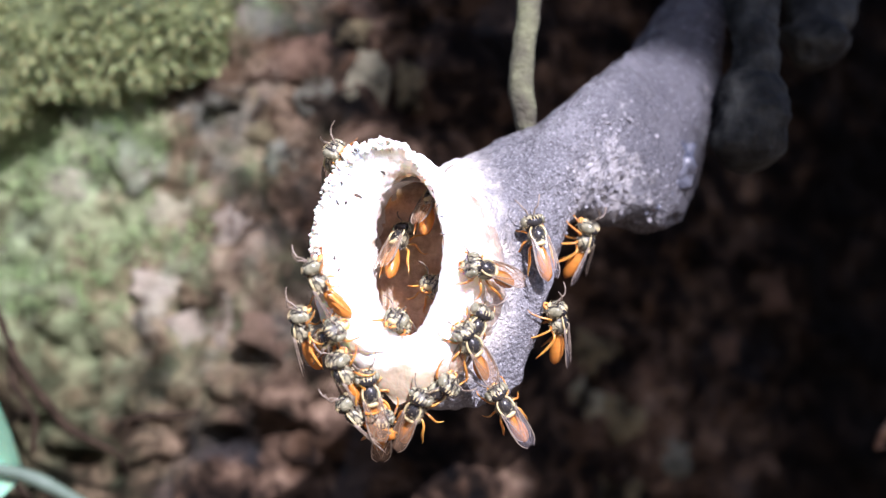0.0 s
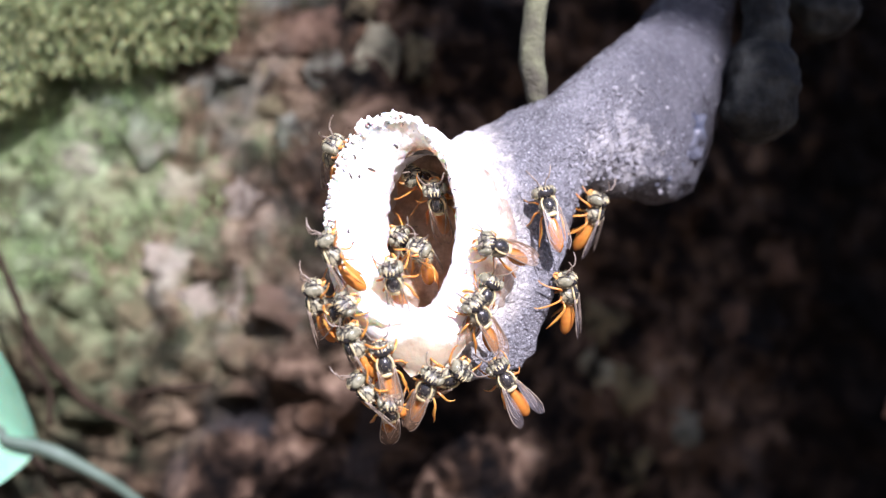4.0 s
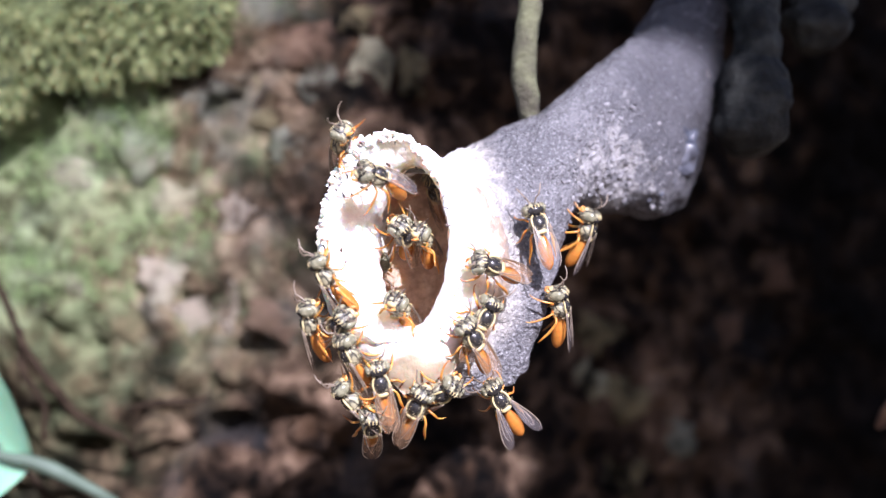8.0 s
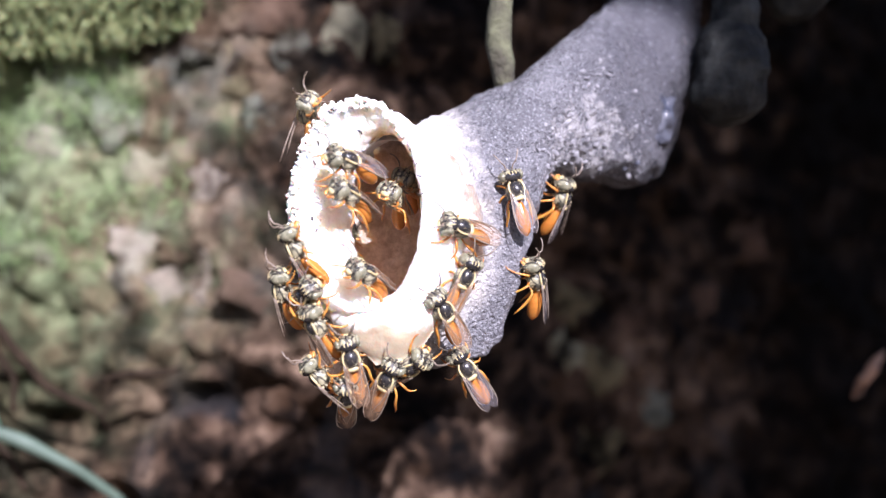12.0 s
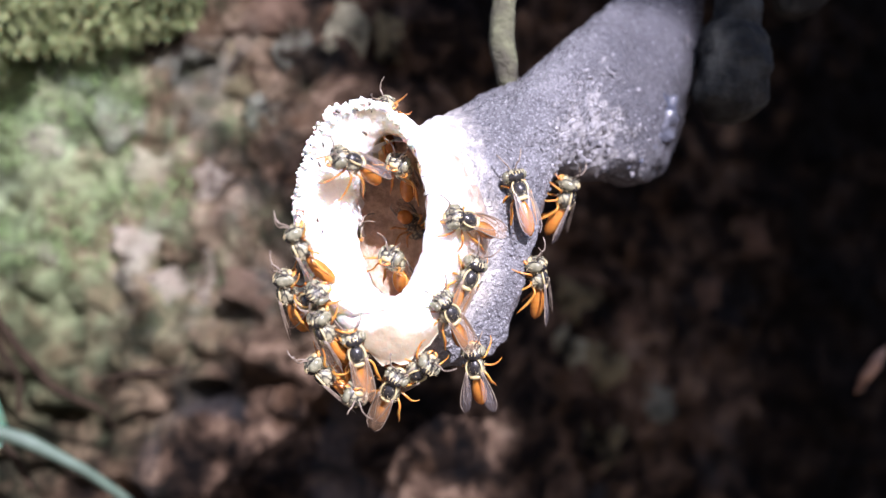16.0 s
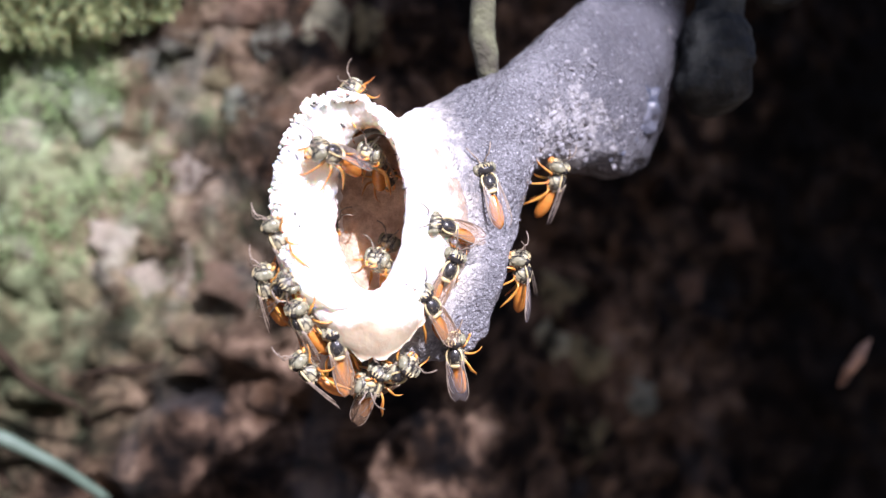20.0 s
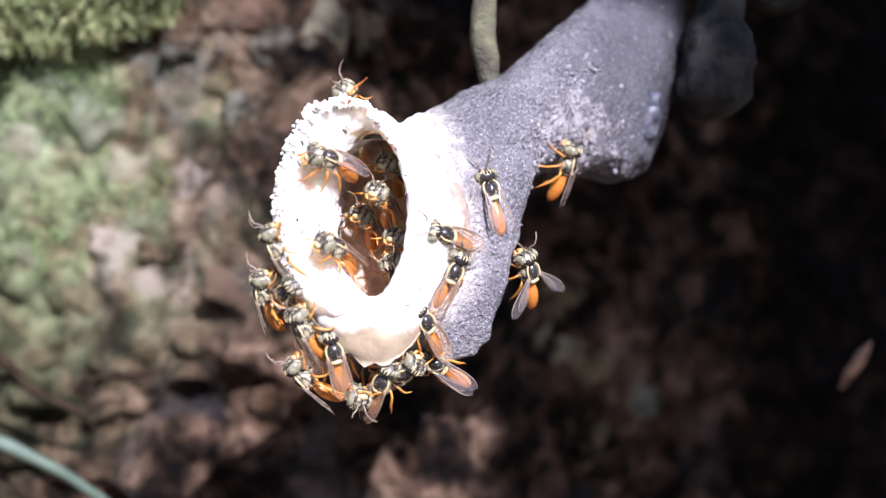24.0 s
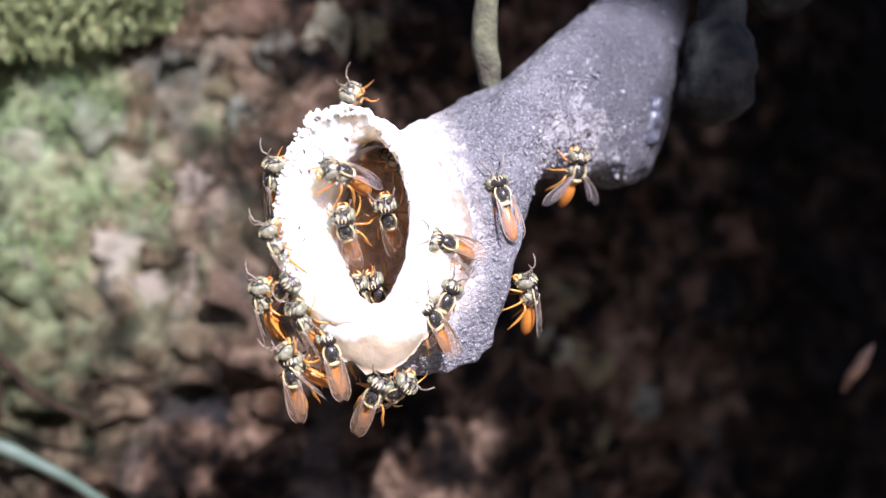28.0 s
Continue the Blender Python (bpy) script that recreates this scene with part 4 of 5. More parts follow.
def motions():
    flutter(bees["guard_right_dorsal"], [(0, 3), (28, 3)])
    flutter(bees["nurse_upper"], [(0, 0), (28, 0)])
    flutter(bees["guard_hanging"], [(0, 0), (2, 4), (3, 18), (4, 14), (7, 6), (8, 20), (9, 22), (10, 18), (10.6, 4), (12.5, 2), (15, 8), (16, 16), (17, 0), (21, 2), (26.2, 0), (26.6, 48), (27, 2), (27.4, 60), (28, 60)])
    flutter(bees["guard_side_upper"], [(0, 30), (1, 12), (3, 35), (5, 8), (8, 25), (9, 5), (11, 18), (15, 30), (17, 22), (18, 0), (25, 0), (26.6, 4), (27.2, 44), (28, 48)])
    flutter(bees["guard_side_lower"], [(0, 4), (12, 4), (17, 18), (19, 12), (20, 36), (22, 20), (23.5, 46), (26, 50), (27, 18), (28, 3)])
    flutter(bees["guard_top"], [(0, 4), (7, 4), (7.4, 55), (7.8, 2), (11, 4), (11.4, 50), (12.0, 62), (12.4, 4), (27, 2), (27.6, 40), (28, 35)])
    crawl(bees["guard_right_dorsal"], (-0.3, 0.3, 1), (0.15, -1, 0.3), [(0, 6.48, 90.20, 1.87), (3, 6.42, 89.75, 1.95), (8, 6.19, 89.37, 1.94), (9, 6.19, 89.69, 2.05), (11, 6.22, 90.34, 1.95), (12, 6.49, 90.64, 2.09), (15, 6.45, 90.69, 2.05), (17, 6.40, 90.75, 2.14), (19, 6.21, 91.62, 2.13), (20, 5.70, 91.59, 2.09), (21, 5.56, 91.59, 2.07), (24, 5.70, 91.51, 1.96), (25, 6.05, 91.48, 1.84), (27, 6.16, 91.50, 2.16), (28, 6.40, 91.48, 2.03)])
    crawl(bees["guard_side_upper"], (0.22, -0.3, 1), (0.9, -0.35, -0.2), [(0, 11.01, 94.50, 1.54), (3, 10.81, 94.05, 1.50), (8, 10.76, 93.67, 1.51), (11, 10.87, 94.64, 1.53), (17, 10.86, 95.05, 1.46), (20, 11.67, 95.89, 2.23), (24, 12.52, 95.81, 3.85), (25, 12.60, 95.78, 4.04), (26.4, 12.75, 95.78, 3.95), (27.2, 12.85, 95.78, 3.86, "fan_high"), (28, 12.92, 95.78, 3.79, "fan_high")])
    crawl(bees["guard_side_lower"], (-0.2, -0.35, 1), (0.92, -0.32, 0.1), [(0, 8.26, 91.00, -4.48), (3, 8.10, 90.55, -4.41), (8, 7.96, 90.17, -4.11), (11, 8.17, 91.14, -4.36), (17, 7.98, 91.55, -4.34), (20, 8.26, 92.39, -4.42), (21.5, 8.4, 92.35, -4.25, "fan"), (23.5, 8.55, 92.3, -4.05, "fan"), (25, 8.64, 92.28, -3.91, "fan"), (26, 8.62, 92.28, -4.2, "fan"), (28, 8.47, 92.28, -5.25)])
    crawl(bees["guard_lip_right"], (-0.85, -0.6, 0.3), (0.5, -0.8, 0.3), [(0, 2.08, 85.20, -1.12), (1, 2.06, 84.82, -1.40), (2, 1.82, 84.31, -1.12), (3, 2.09, 84.75, -1.50), (4, 2.09, 84.59, -1.51), (8, 2.14, 84.37, -1.53), (9, 1.96, 84.69, -2.06), (10, 2.00, 84.84, -1.93), (11, 2.16, 85.34, -1.06), (12, 1.88, 85.64, -1.09), (15, 1.93, 85.69, -0.54), (16, 1.93, 85.46, -0.56), (17, 1.90, 85.75, -1.23), (18, 1.85, 85.90, -1.22), (19, 2.08, 86.62, -1.41), (20, 1.90, 86.59, -1.50), (21, 2.00, 86.59, -1.38), (24, 1.65, 86.51, -1.64), (25, 1.59, 86.48, -1.53), (26, 1.80, 86.72, -1.87), (27, 1.97, 86.50, -1.78), (28, 1.64, 86.48, -1.70)])
    crawl(bees["guard_flank"], (0.4, 0.05, 0.8), (0.3, -0.9, -0.2), [(0, 2.65, 86.40, -4.45), (1, 2.68, 86.02, -4.43), (2, 2.38, 85.51, -4.19), (3, 2.82, 85.95, -4.26), (4, 2.35, 85.79, -4.27), (8, 2.85, 85.57, -4.50), (9, 3.23, 85.89, -3.95), (10, 3.31, 86.04, -4.01), (11, 3.18, 86.54, -4.11), (12, 3.37, 86.84, -3.87), (15, 3.40, 86.89, -4.03), (16, 3.28, 86.66, -3.93), (17, 3.37, 86.95, -3.96), (18, 3.48, 87.10, -4.03), (19, 3.16, 87.82, -3.94), (20, 3.26, 87.79, -3.84), (21, 3.28, 87.79, -3.76), (24, 3.47, 87.71, -3.60), (25, 3.28, 87.68, -4.16), (26, 3.66, 87.92, -4.32), (27, 2.72, 87.70, -4.29), (28, 2.72, 87.68, -5.12)])
    crawl(bees["guard_lip_lower_right"], (-0.45, -0.35, 0.8), (0.4, -0.9, 0.1), [(0, 1.46, 85.00, -5.72), (1, 1.21, 84.62, -5.43), (2, 1.10, 84.11, -5.64), (3, 1.57, 84.55, -5.72), (4, 1.14, 84.39, -5.66), (8, 1.13, 84.17, -5.93), (9, 0.96, 84.49, -6.05), (10, 0.81, 84.64, -5.85), (11, 1.06, 85.14, -6.13), (12, 0.95, 85.44, -6.19), (15, 0.69, 85.49, -5.98), (16, 0.99, 85.26, -6.32), (17, 1.08, 85.55, -6.22), (18, 0.84, 85.70, -6.21), (19, 1.15, 86.42, -6.29), (20, 1.05, 86.39, -6.30), (21, 0.75, 86.39, -6.63), (24, 0.49, 86.31, -7.01), (25, 0.70, 86.28, -6.52), (26, 0.65, 86.52, -6.66), (27, 0.68, 86.30, -6.75), (28, 0.91, 86.28, -6.30)])
    crawl(bees["guard_hanging"], (-0.5, -0.1, 0.8), (0.2, -1, -0.1), [(0, 3.82, 88.10, -10.19), (1, 3.65, 87.72, -10.01), (2, 3.60, 87.21, -9.86), (3, 3.22, 87.65, -10.10), (4, 2.93, 87.49, -10.35), (8, 3.02, 87.27, -10.53), (9, 2.37, 87.59, -10.20), (10, 2.33, 87.74, -10.50), (11, 2.86, 88.24, -10.42), (12, 2.54, 88.54, -10.56), (15, 2.74, 88.59, -10.22, "dors"), (16, 3.18, 88.36, -10.26, "dors"), (17, 3.88, 88.65, -9.54, "dors"), (18, 3.39, 88.80, -9.76, "dors"), (19, 3.41, 89.52, -9.95, "dors"), (20, 3.23, 89.49, -9.96, "dors"), (21, 3.32, 89.49, -10.01), (21.5, 3.05, 89.33, -10.19), (23.5, 1.25, 89.28, -10.19, "rightdown"), (24, 1.01, 89.41, -10.55, "rightdown"), (25, 1.21, 89.38, -10.46, "rightdown"), (26, 0.76, 89.62, -10.87, "rightdown"), (27, 1.30, 89.40, -10.81, "rightdown"), (27.3, 1.25, 89.40, -10.90, "rightdown"), (27.5, 9.16, 88.00, -18.05, "rightdown"), (27.6, 10.72, 88.00, -25.20, "rightdown"), (28, 31.11, 90.00, -56.03, "rightdown")])
    crawl(bees["guard_left_upper"], (-0.45, -0.3, 1), (-0.95, -0.1, -0.1), [(0, -8.72, 83.60, -1.28), (1, -8.71, 83.22, -0.88), (2, -8.73, 82.71, -1.21), (3, -8.72, 83.15, -1.29), (4, -8.68, 82.99, -1.23), (8, -8.67, 82.77, -1.36), (9, -8.84, 83.09, -1.50), (10, -8.68, 83.24, -1.42), (11, -8.83, 83.74, -1.74), (12, -8.83, 84.04, -1.63), (15, -8.69, 84.09, -1.66), (16, -8.81, 83.86, -1.49), (17, -8.78, 84.15, -1.30), (18, -8.93, 84.30, -1.55), (19, -8.96, 85.02, -1.54), (20, -8.90, 84.99, -1.37), (21, -9.04, 84.99, -1.56), (24, -9.20, 84.91, -1.53), (25, -8.99, 84.88, -1.41), (26, -9.27, 85.12, -1.74), (27, -9.24, 84.90, -1.79), (28, -9.30, 84.88, -0.79)])
    crawl(bees["guard_left_lower"], (-0.08, -0.4, 0.9), (-0.97, -0.1, -0.1), [(0, -9.73, 84.80, -4.56), (1, -10.09, 84.42, -5.33), (2, -9.94, 83.91, -4.68), (3, -9.74, 84.35, -4.56), (4, -9.71, 84.19, -4.50), (8, -9.60, 83.97, -4.58), (9, -9.77, 84.29, -4.67), (10, -9.80, 84.44, -4.78), (11, -9.57, 84.94, -4.46), (12, -9.65, 85.24, -4.54), (16, -9.71, 85.06, -4.58), (17, -9.66, 85.35, -4.39), (18, -9.82, 85.50, -4.65), (19, -9.77, 86.22, -4.65), (20, -9.68, 86.19, -4.65), (21, -9.82, 86.19, -4.79), (24, -10.02, 86.11, -4.63), (25, -10.08, 86.08, -4.50), (26, -10.31, 86.32, -4.26), (27, -10.30, 86.10, -4.70), (28, -10.23, 86.08, -4.65)])
    crawl(bees["guard_left_inner"], (0.5, -0.7, 0.5), (-0.5, -0.9, -0.1), [(0, -7.26, 83.80, -5.45), (1, -7.63, 83.42, -5.53), (2, -7.82, 82.91, -5.59), (3, -7.29, 83.35, -5.28), (4, -7.53, 83.19, -5.52), (8, -7.03, 82.97, -5.11), (9, -7.39, 83.29, -5.31), (10, -7.42, 83.44, -5.42), (11, -7.09, 83.94, -5.29), (12, -7.47, 84.24, -5.25), (15, -7.65, 84.29, -5.09), (16, -7.47, 84.06, -5.50), (17, -7.31, 84.35, -5.20), (18, -7.73, 84.50, -5.56), (19, -7.86, 85.22, -4.98), (20, -7.95, 85.19, -5.18), (21, -7.75, 85.19, -5.01), (24, -7.73, 85.11, -4.98), (25, -7.64, 85.08, -4.94), (26, -7.75, 85.32, -4.43), (27, -7.79, 85.10, -4.41), (28, -8.03, 85.08, -4.24)])
    crawl(bees["guard_bottom_left"], (-0.32, -0.35, 0.85), (-0.75, -0.6, -0.1), [(0, -7.05, 83.90, -7.54), (1, -7.15, 83.52, -7.44), (2, -7.28, 83.01, -7.41), (3, -7.00, 83.45, -7.07), (4, -7.25, 83.29, -7.51), (8, -7.06, 83.07, -6.71), (9, -7.24, 83.39, -7.22), (10, -7.45, 83.54, -7.14), (11, -7.19, 84.04, -6.98), (12, -7.50, 84.34, -6.97), (15, -7.31, 84.39, -7.21), (16, -7.33, 84.16, -7.23), (17, -7.43, 84.45, -7.22), (18, -7.47, 84.60, -7.29), (19, -7.53, 85.32, -7.09), (20, -7.44, 85.29, -7.03), (21, -7.25, 85.29, -7.43), (24, -7.60, 85.21, -7.09), (25, -7.23, 85.18, -7.24), (26, -7.45, 85.42, -7.31), (27, -7.69, 85.20, -6.98), (28, -7.71, 85.18, -6.09)])
    crawl(bees["guard_bottom_dorsal"], (-0.2, -0.12, 0.95), (0.1, -1, 0), [(0, -5.12, 84.60, -8.83), (1, -5.18, 84.22, -8.84), (2, -5.24, 83.71, -8.52), (3, -5.08, 84.15, -8.53), (4, -5.13, 83.99, -8.66), (8, -4.91, 83.77, -8.72), (9, -5.01, 84.09, -8.85), (10, -5.05, 84.24, -8.76), (11, -4.83, 84.74, -8.91), (12, -5.10, 85.04, -9.17), (15, -4.92, 85.09, -8.86), (16, -5.11, 84.86, -8.76), (17, -5.03, 85.15, -8.61), (18, -5.11, 85.30, -8.45), (19, -5.14, 86.02, -8.63), (20, -5.06, 85.99, -8.76), (21, -5.05, 85.99, -8.67), (24, -5.41, 85.91, -8.64), (25, -5.22, 85.88, -8.75), (26, -5.46, 86.12, -8.97), (27, -5.36, 85.90, -8.74), (28, -5.73, 85.88, -8.21)])
    crawl(bees["guard_bottom_right"], (0.68, -0.45, 0.42), (-0.2, -0.55, -0.75), [(0, 0.31, 85.00, -9.25), (1, 0.25, 84.62, -9.54), (2, 0.11, 84.11, -9.86), (3, 0.12, 84.55, -10.02), (4, 0.23, 84.39, -10.16), (8, 0.13, 84.17, -9.97), (9, 0.16, 84.49, -9.98), (10, 0.01, 84.64, -10.09), (11, 0.06, 85.14, -9.99), (12, -0.13, 85.44, -10.32), (15, -0.23, 85.49, -10.61), (16, -0.08, 85.26, -10.64), (17, -0.39, 85.55, -10.97), (18, -0.36, 85.70, -11.30), (19, -0.25, 86.42, -11.49), (20, -0.04, 86.39, -11.24), (21, 0.21, 86.39, -10.58), (24, 0.18, 86.31, -10.76), (25, 0.29, 86.28, -10.97), (26, 0.25, 86.52, -11.19), (27, 0.07, 86.30, -11.09), (28, -0.53, 86.28, -11.51)])
    crawl(bees["guard_lowest"], (0.05, -0.65, 0.68), (0.15, -0.75, -0.6), [(0, -4.19, 85.20, -11.58), (1, -4.45, 84.82, -11.99), (2, -5.02, 84.31, -11.71), (3, -4.83, 84.75, -12.14), (4, -4.61, 84.59, -12.29), (8, -5.37, 84.37, -11.99), (9, -5.26, 84.69, -11.63), (10, -5.61, 84.84, -11.46), (11, -5.06, 85.34, -11.89), (12, -5.29, 85.64, -12.16), (14.5, -5.93, 85.74, -13.07, "low"), (15, -5.59, 85.69, -12.50, "low"), (16, -5.11, 85.46, -12.72, "low"), (17, -4.06, 85.75, -12.37, "low"), (18, -3.57, 85.90, -12.83, "low"), (19, -3.84, 86.62, -13.21, "low"), (20, -2.93, 86.59, -12.58, "low"), (21, -2.46, 86.59, -12.50, "low"), (23.5, -3.71, 86.38, -12.86, "low"), (24, -3.62, 86.51, -13.04, "low"), (25, -3.05, 86.48, -12.94, "low"), (26, -4.81, 86.72, -12.57), (27, -6.45, 86.50, -11.71, "low"), (28, -8.32, 86.48, -9.77, "dors")])
    crawl(bees["guard_under"], (-0.55, -0.25, 0.65), (-0.6, -0.15, -0.7), [(0, -6.59, 84.90, -10.51), (1, -6.97, 84.52, -10.49), (3, -6.53, 84.45, -10.55), (4, -6.82, 84.29, -10.80), (8, -7.37, 84.07, -10.08), (9, -7.73, 84.39, -10.41), (10, -7.77, 84.54, -10.39), (11, -7.25, 85.04, -10.28), (12, -7.72, 85.34, -10.65), (15, -7.66, 85.39, -10.79), (17, -7.96, 85.45, -10.22), (19, -7.78, 86.32, -10.66), (20, -7.42, 86.29, -10.69), (21, -7.61, 86.29, -10.70), (24, -7.98, 86.21, -10.66), (25, -7.40, 86.18, -10.55), (26, -8.02, 86.42, -10.69), (27, -7.99, 86.20, -10.17), (28, -8.66, 86.18, -9.13)])
    crawl(bees["guard_behind"], (0.35, -0.35, 0.75), (-0.5, -0.6, -0.5), [(0, -1.50, 85.20, -10.16), (3, -1.81, 84.75, -10.42), (4, -1.70, 84.59, -10.60), (8, -1.88, 84.37, -10.56), (9, -1.77, 84.69, -10.50), (11, -1.96, 85.34, -10.76), (15, -2.09, 85.69, -11.23), (17, -2.34, 85.75, -11.74), (20, -1.99, 86.59, -11.62), (24, -1.53, 86.51, -11.06), (25, -1.50, 86.48, -11.26), (27, -1.69, 86.50, -11.57), (28, -2.31, 86.48, -11.49)])
    crawl(bees["guard_rim_left"], (0.1, -0.4, 0.9), (-0.8, -0.5, 0.1), [(0, -7.56, 91.00, 2.51), (26, -7.39, 92.52, 2.18), (27, -8.96, 89.80, 3.33), (28, -9.35, 88.78, 3.57)])
    crawl(bees["guard_top"], (0.1, -0.7, 0.6), (-0.6, -0.2, 0.6), [(0, -7.54, 87.00, 6.80), (1, -7.90, 86.62, 6.63), (2, -7.83, 86.11, 6.65), (3, -7.94, 86.55, 5.98), (4, -8.48, 86.39, 5.35), (7, -7.33, 82.24, 7.59), (8, -7.17, 84.17, 7.39), (9, -7.54, 84.49, 7.44), (10, -7.57, 84.64, 7.25), (11, -7.66, 85.14, 7.56), (12, -7.60, 85.44, 7.21), (12.5, -6.01, 85.37, 7.28), (14.5, -4.07, 86.54, 6.86), (15, -3.76, 86.99, 7.04), (16, -2.80, 87.26, 7.08), (17, -2.10, 87.55, 7.01), (18, -2.83, 87.20, 7.43), (19, -3.49, 86.42, 7.90), (20, -3.51, 86.39, 7.65), (21, -3.10, 86.39, 7.82), (24, -4.14, 86.31, 7.97), (25, -4.22, 86.28, 8.09), (26, -4.20, 86.52, 8.06), (27, -3.89, 86.30, 8.06), (28, -3.77, 86.28, 8.31)])
    crawl(bees["nurse_upper"], (-0.72, -0.65, 0.28), (0.25, -0.7, 0.6), [(0, -1.07, 99.00, 2.73), (3, -2.63, 94.55, 3.38), (4, -3.09, 89.39, 3.30), (6.5, -5.19, 79.98, 4.12), (7, -5.64, 80.24, 4.51), (8, -5.43, 82.17, 4.61), (9, -5.72, 82.49, 3.81), (10, -5.86, 82.64, 3.73), (11, -5.51, 83.14, 3.96), (12, -5.60, 83.44, 3.52), (15, -5.65, 83.49, 3.55), (16, -5.65, 83.26, 3.54), (17, -5.43, 83.55, 3.90), (18, -5.78, 83.70, 3.65), (19, -5.54, 84.42, 3.65), (20, -5.59, 84.39, 3.63), (21, -5.43, 84.39, 3.44), (24, -5.94, 84.31, 3.65), (25, -5.55, 84.28, 3.77), (26, -5.41, 84.52, 3.61), (27, -4.99, 84.30, 3.37), (28, -5.13, 84.28, 3.24)])
    crawl(bees["nurse_right"], (-0.2, -0.5, 0.8), (-0.6, -0.7, 0.1), [(0, -0.37, 90.00, 4.31, "in"), (1, -0.20, 90.12, 3.82, "in"), (2, -0.99, 89.11, 1.32, "down"), (3, -1.81, 87.55, 2.95, "down"), (4, -1.45, 87.39, 2.19, "down"), (7, -1.70, 88.24, 4.25), (8, -1.01, 91.17, 4.31), (9, -0.76, 93.49, 2.15), (10, -6.16, 82.84, 1.79, "rface"), (11, -2.69, 88.14, 0.15, "face"), (12, -5.38, 83.64, 1.35, "rface"), (12.5, -4.23, 86.37, 1.54, "face"), (15, -1.51, 88.49, 3.73, "face"), (16, -1.89, 87.26, 3.18, "face"), (17, -2.07, 87.05, 4.01, "rface"), (18, -2.49, 86.70, 4.05, "rface"), (19, -2.95, 87.42, 4.45, "rface"), (20, -2.37, 87.39, 3.46, "face"), (21, -1.78, 87.89, 3.24, "face"), (24, -2.05, 87.81, 1.12, "face"), (25, -1.45, 87.78, 1.03, "face"), (26, -1.49, 88.02, 1.46, "face"), (27, -1.42, 87.30, -1.34, "down"), (28, -1.59, 87.28, 0.67, "down")])
    crawl(bees["nurse_middle"], (-0.2, -0.75, 0.6), (0.2, -0.9, 0.3), [(0, -2.82, 90.50, 1.27, "in"), (1, -2.90, 90.12, 1.78, "in"), (2, -2.77, 90.11, 0.93), (3, -2.89, 90.55, -0.03), (4, -4.18, 90.39, -1.09), (7, -4.35, 84.24, 2.00), (8, -3.34, 85.67, 0.95), (9, -2.86, 85.49, 0.32), (10, -3.13, 86.14, -1.93), (11, -3.40, 85.64, -1.09, "down"), (12, -2.18, 87.44, 1.14, "face"), (15, -1.17, 93.49, -1.59, "away"), (16, -0.70, 94.26, -1.58, "away"), (17, -1.58, 92.55, 0.84, "away"), (18, -3.37, 91.70, -2.56, "away"), (19, -1.02, 93.42, 1.92, "away"), (20, -1.44, 92.39, 1.72, "away"), (21, -2.24, 91.39, 0.47, "face"), (24, -3.26, 90.31, -0.47, "face"), (25, -3.42, 89.28, -0.93, "face"), (26, -3.28, 88.52, -2.62, "face"), (27, -4.81, 84.50, 1.05, "rface"), (28, -4.48, 85.88, 0.01, "down")])
    crawl(bees["nurse_bottom"], (-0.25, -0.85, 0.45), (0.1, -0.45, 0.75), [(0, -3.15, 86.00, -4.82), (1, -3.95, 88.62, -3.68), (2, -4.81, 92.11, -2.41), (3, -2.84, 87.05, -5.44), (4, -4.45, 84.39, -3.24, "down"), (7, -3.86, 82.74, -3.81), (8, -3.58, 84.37, -4.17), (9, -3.45, 84.69, -4.10, "down"), (10, -3.98, 84.64, -4.38, "down"), (11, -3.90, 84.94, -3.83, "down"), (12, -4.32, 83.64, -3.99, "rface"), (14.5, -3.46, 85.54, -4.76), (15, -3.82, 83.69, -4.43, "rface"), (16, -2.47, 85.76, -3.20), (17, -1.30, 86.15, -3.24), (18, -1.22, 86.70, -0.61, "down"), (19, -1.87, 87.42, 0.29, "down"), (20, -1.98, 86.39, -3.77), (21, -4.20, 84.59, -3.14, "rface"), (24, -5.47, 84.51, -2.16, "rface"), (25, -5.08, 84.48, -2.23, "rface"), (26, -5.68, 84.72, -2.07, "rface"), (27, -4.74, 84.50, -3.20, "rface"), (28, -3.91, 90.28, -4.97, "down")])
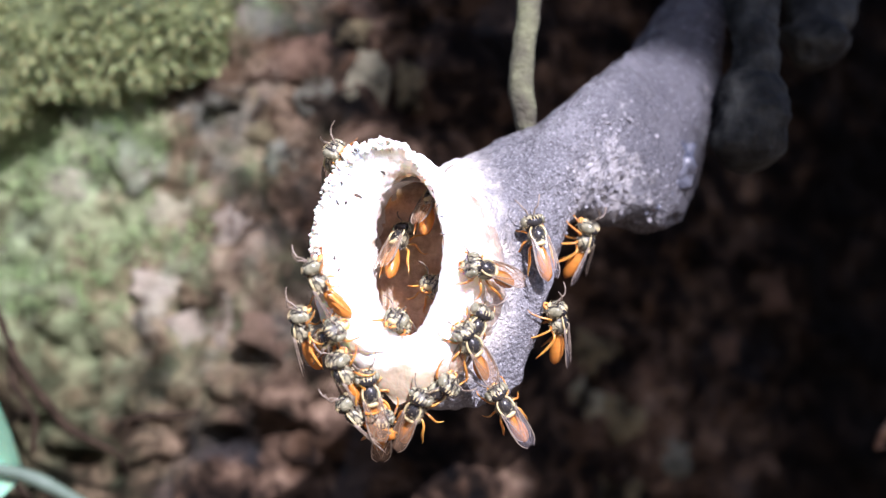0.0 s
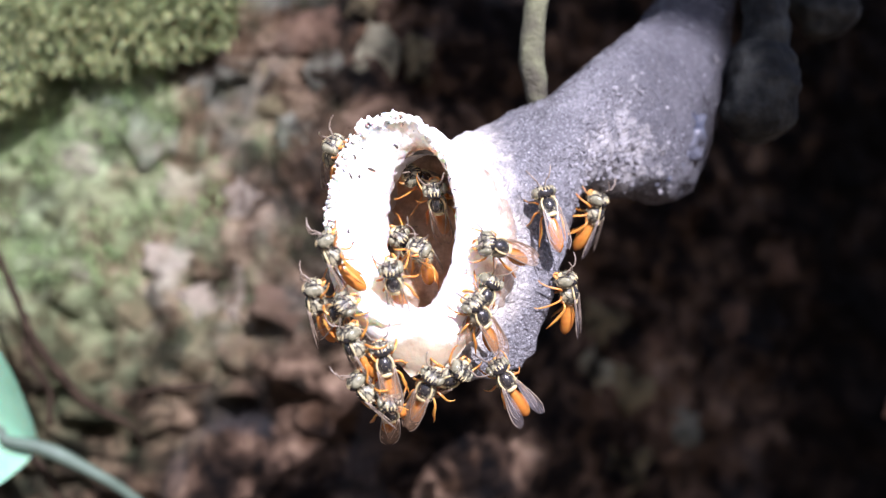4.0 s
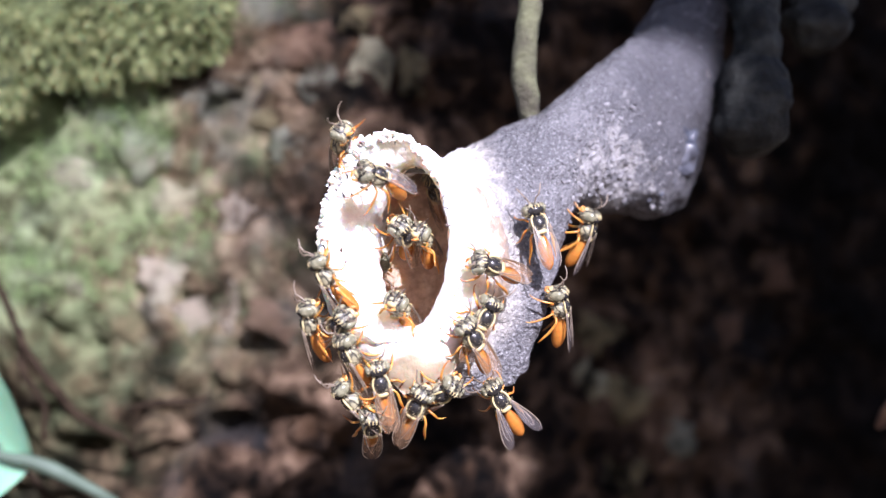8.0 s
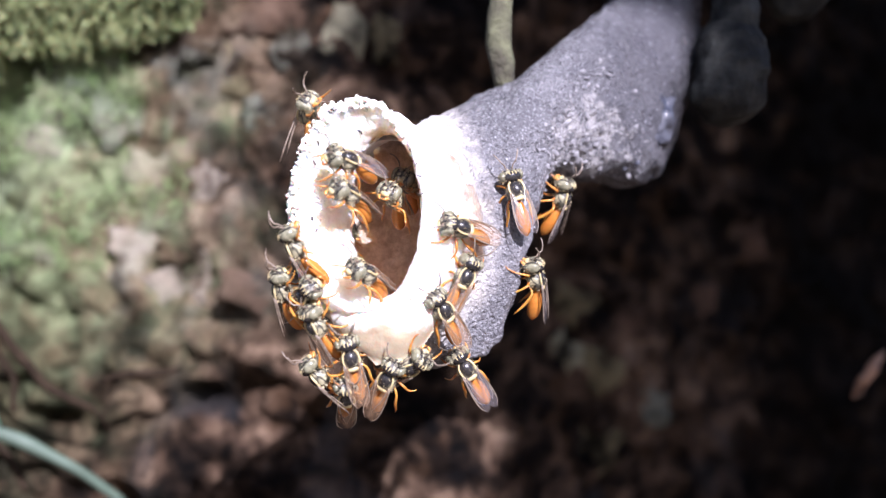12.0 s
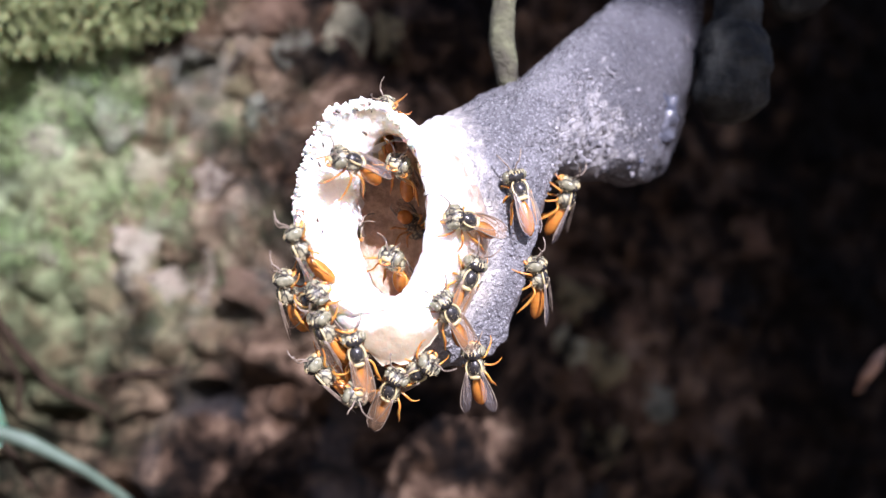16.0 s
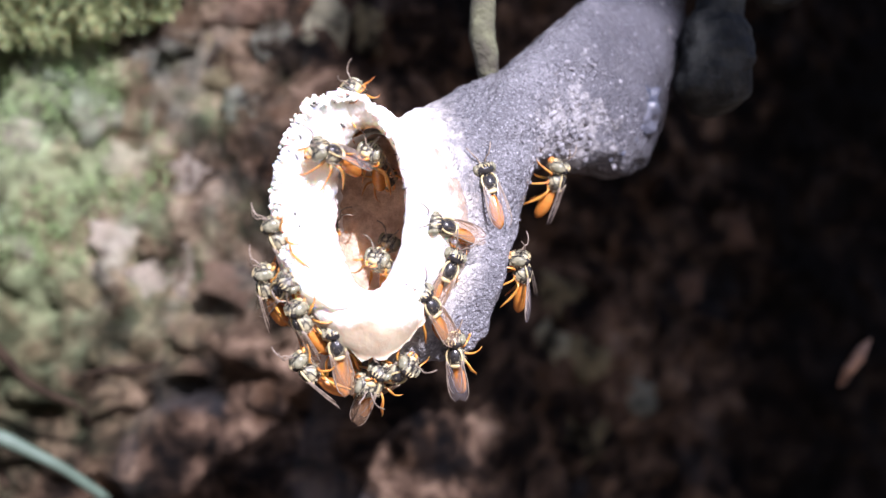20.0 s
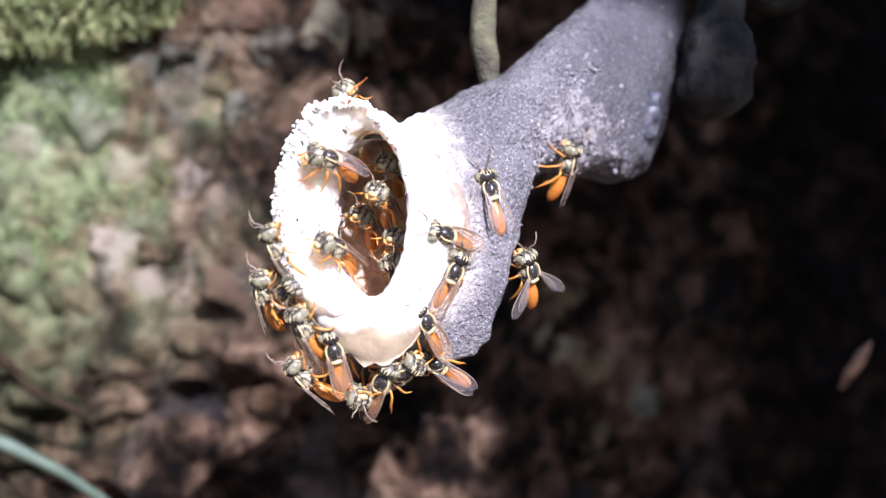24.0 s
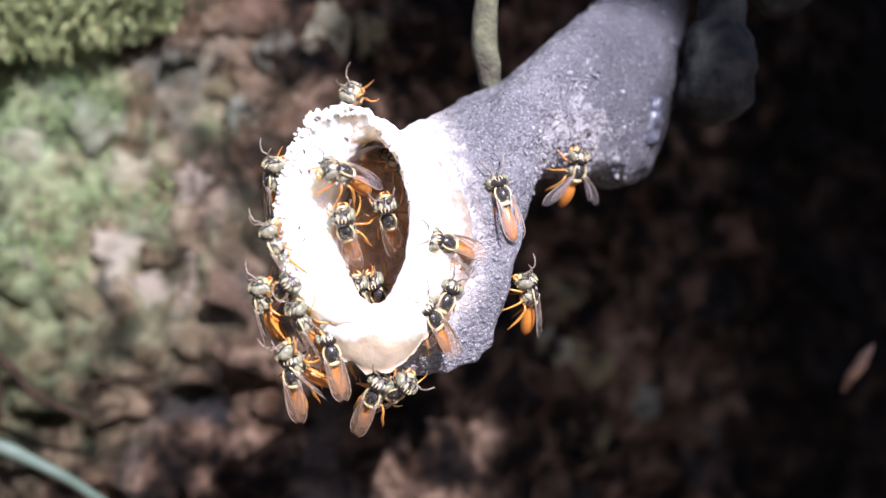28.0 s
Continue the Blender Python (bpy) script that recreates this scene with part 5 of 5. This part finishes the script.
    crawl(bees["nurse_deep"], (-0.25, -0.85, 0.45), (0.1, -0.45, 0.75), [(0, -0.76, 89.00, -2.57), (1, -1.32, 87.62, -1.65), (2, -2.19, 86.61, -3.04), (3, -1.16, 87.55, -2.02), (4, -2.57, 86.39, -1.83), (7, -2.94, 86.24, 0.19), (8, -2.04, 86.67, 0.54), (9, -0.96, 88.49, -1.93), (10, -0.60, 89.64, -1.24), (11, -0.64, 90.14, -0.13), (12, -1.24, 90.44, 2.16), (15, 0.51, 98.49, 1.84), (18, -1.74, 96.70, 1.08), (20, -1.23, 94.39, -3.11), (21, -1.84, 88.39, -3.23), (24, -0.89, 89.31, -2.09), (25, -0.97, 90.28, -1.10), (26, -1.14, 89.52, -3.12), (27, -2.83, 89.30, -1.07), (28, -1.30, 93.28, 4.27)])
    crawl(bees["nurse_brow"], (-0.3, -0.8, 0.35), (0.1, -0.5, 0.8), [(0, 2.00, 100.00, 2.00, "away"), (21.5, 1.50, 99.00, 3.00, "away"), (23.5, -1.08, 90.50, 3.18), (24, -1.41, 89.20, 3.08), (24.5, -2.20, 88.60, 3.15), (25, -2.14, 88.40, 3.82), (26, -2.14, 88.40, 3.66), (27, -1.69, 88.60, 3.64), (28, -0.72, 90.00, 3.75)])
    crawl(bees["nurse_low"], (-0.35, -0.5, 0.7), (-0.3, -0.85, 0.3), [(0, 2.00, 100.00, -3.00, "away"), (21.5, 1.50, 99.00, -4.00, "away"), (23.5, -1.30, 90.00, -3.15), (24, -1.20, 89.20, -3.87), (24.5, -0.86, 88.80, -4.11), (25, -1.16, 88.40, -4.35), (26, -1.36, 88.60, -2.98), (27, -2.36, 88.20, -3.96), (28, -2.73, 91.00, -4.86)])
    crawl(bees["incomer"], (0.95, 0, 0.2), (-0.2, -0.3, 0.9), [(0, -85.82, 87.00, -14.11), (0.9, -70.55, 86.62, -9.88), (0.9667, -34.00, 86.62, -4.60), (1, -19.00, 86.62, -2.90), (1.0334, -8.00, 88.50, -1.30), (1.0667, -2.21, 90.61, -0.95), (1.2, -4.00, 91.06, -1.59), (28, -5.57, 92.78, -1.62)])


motions()
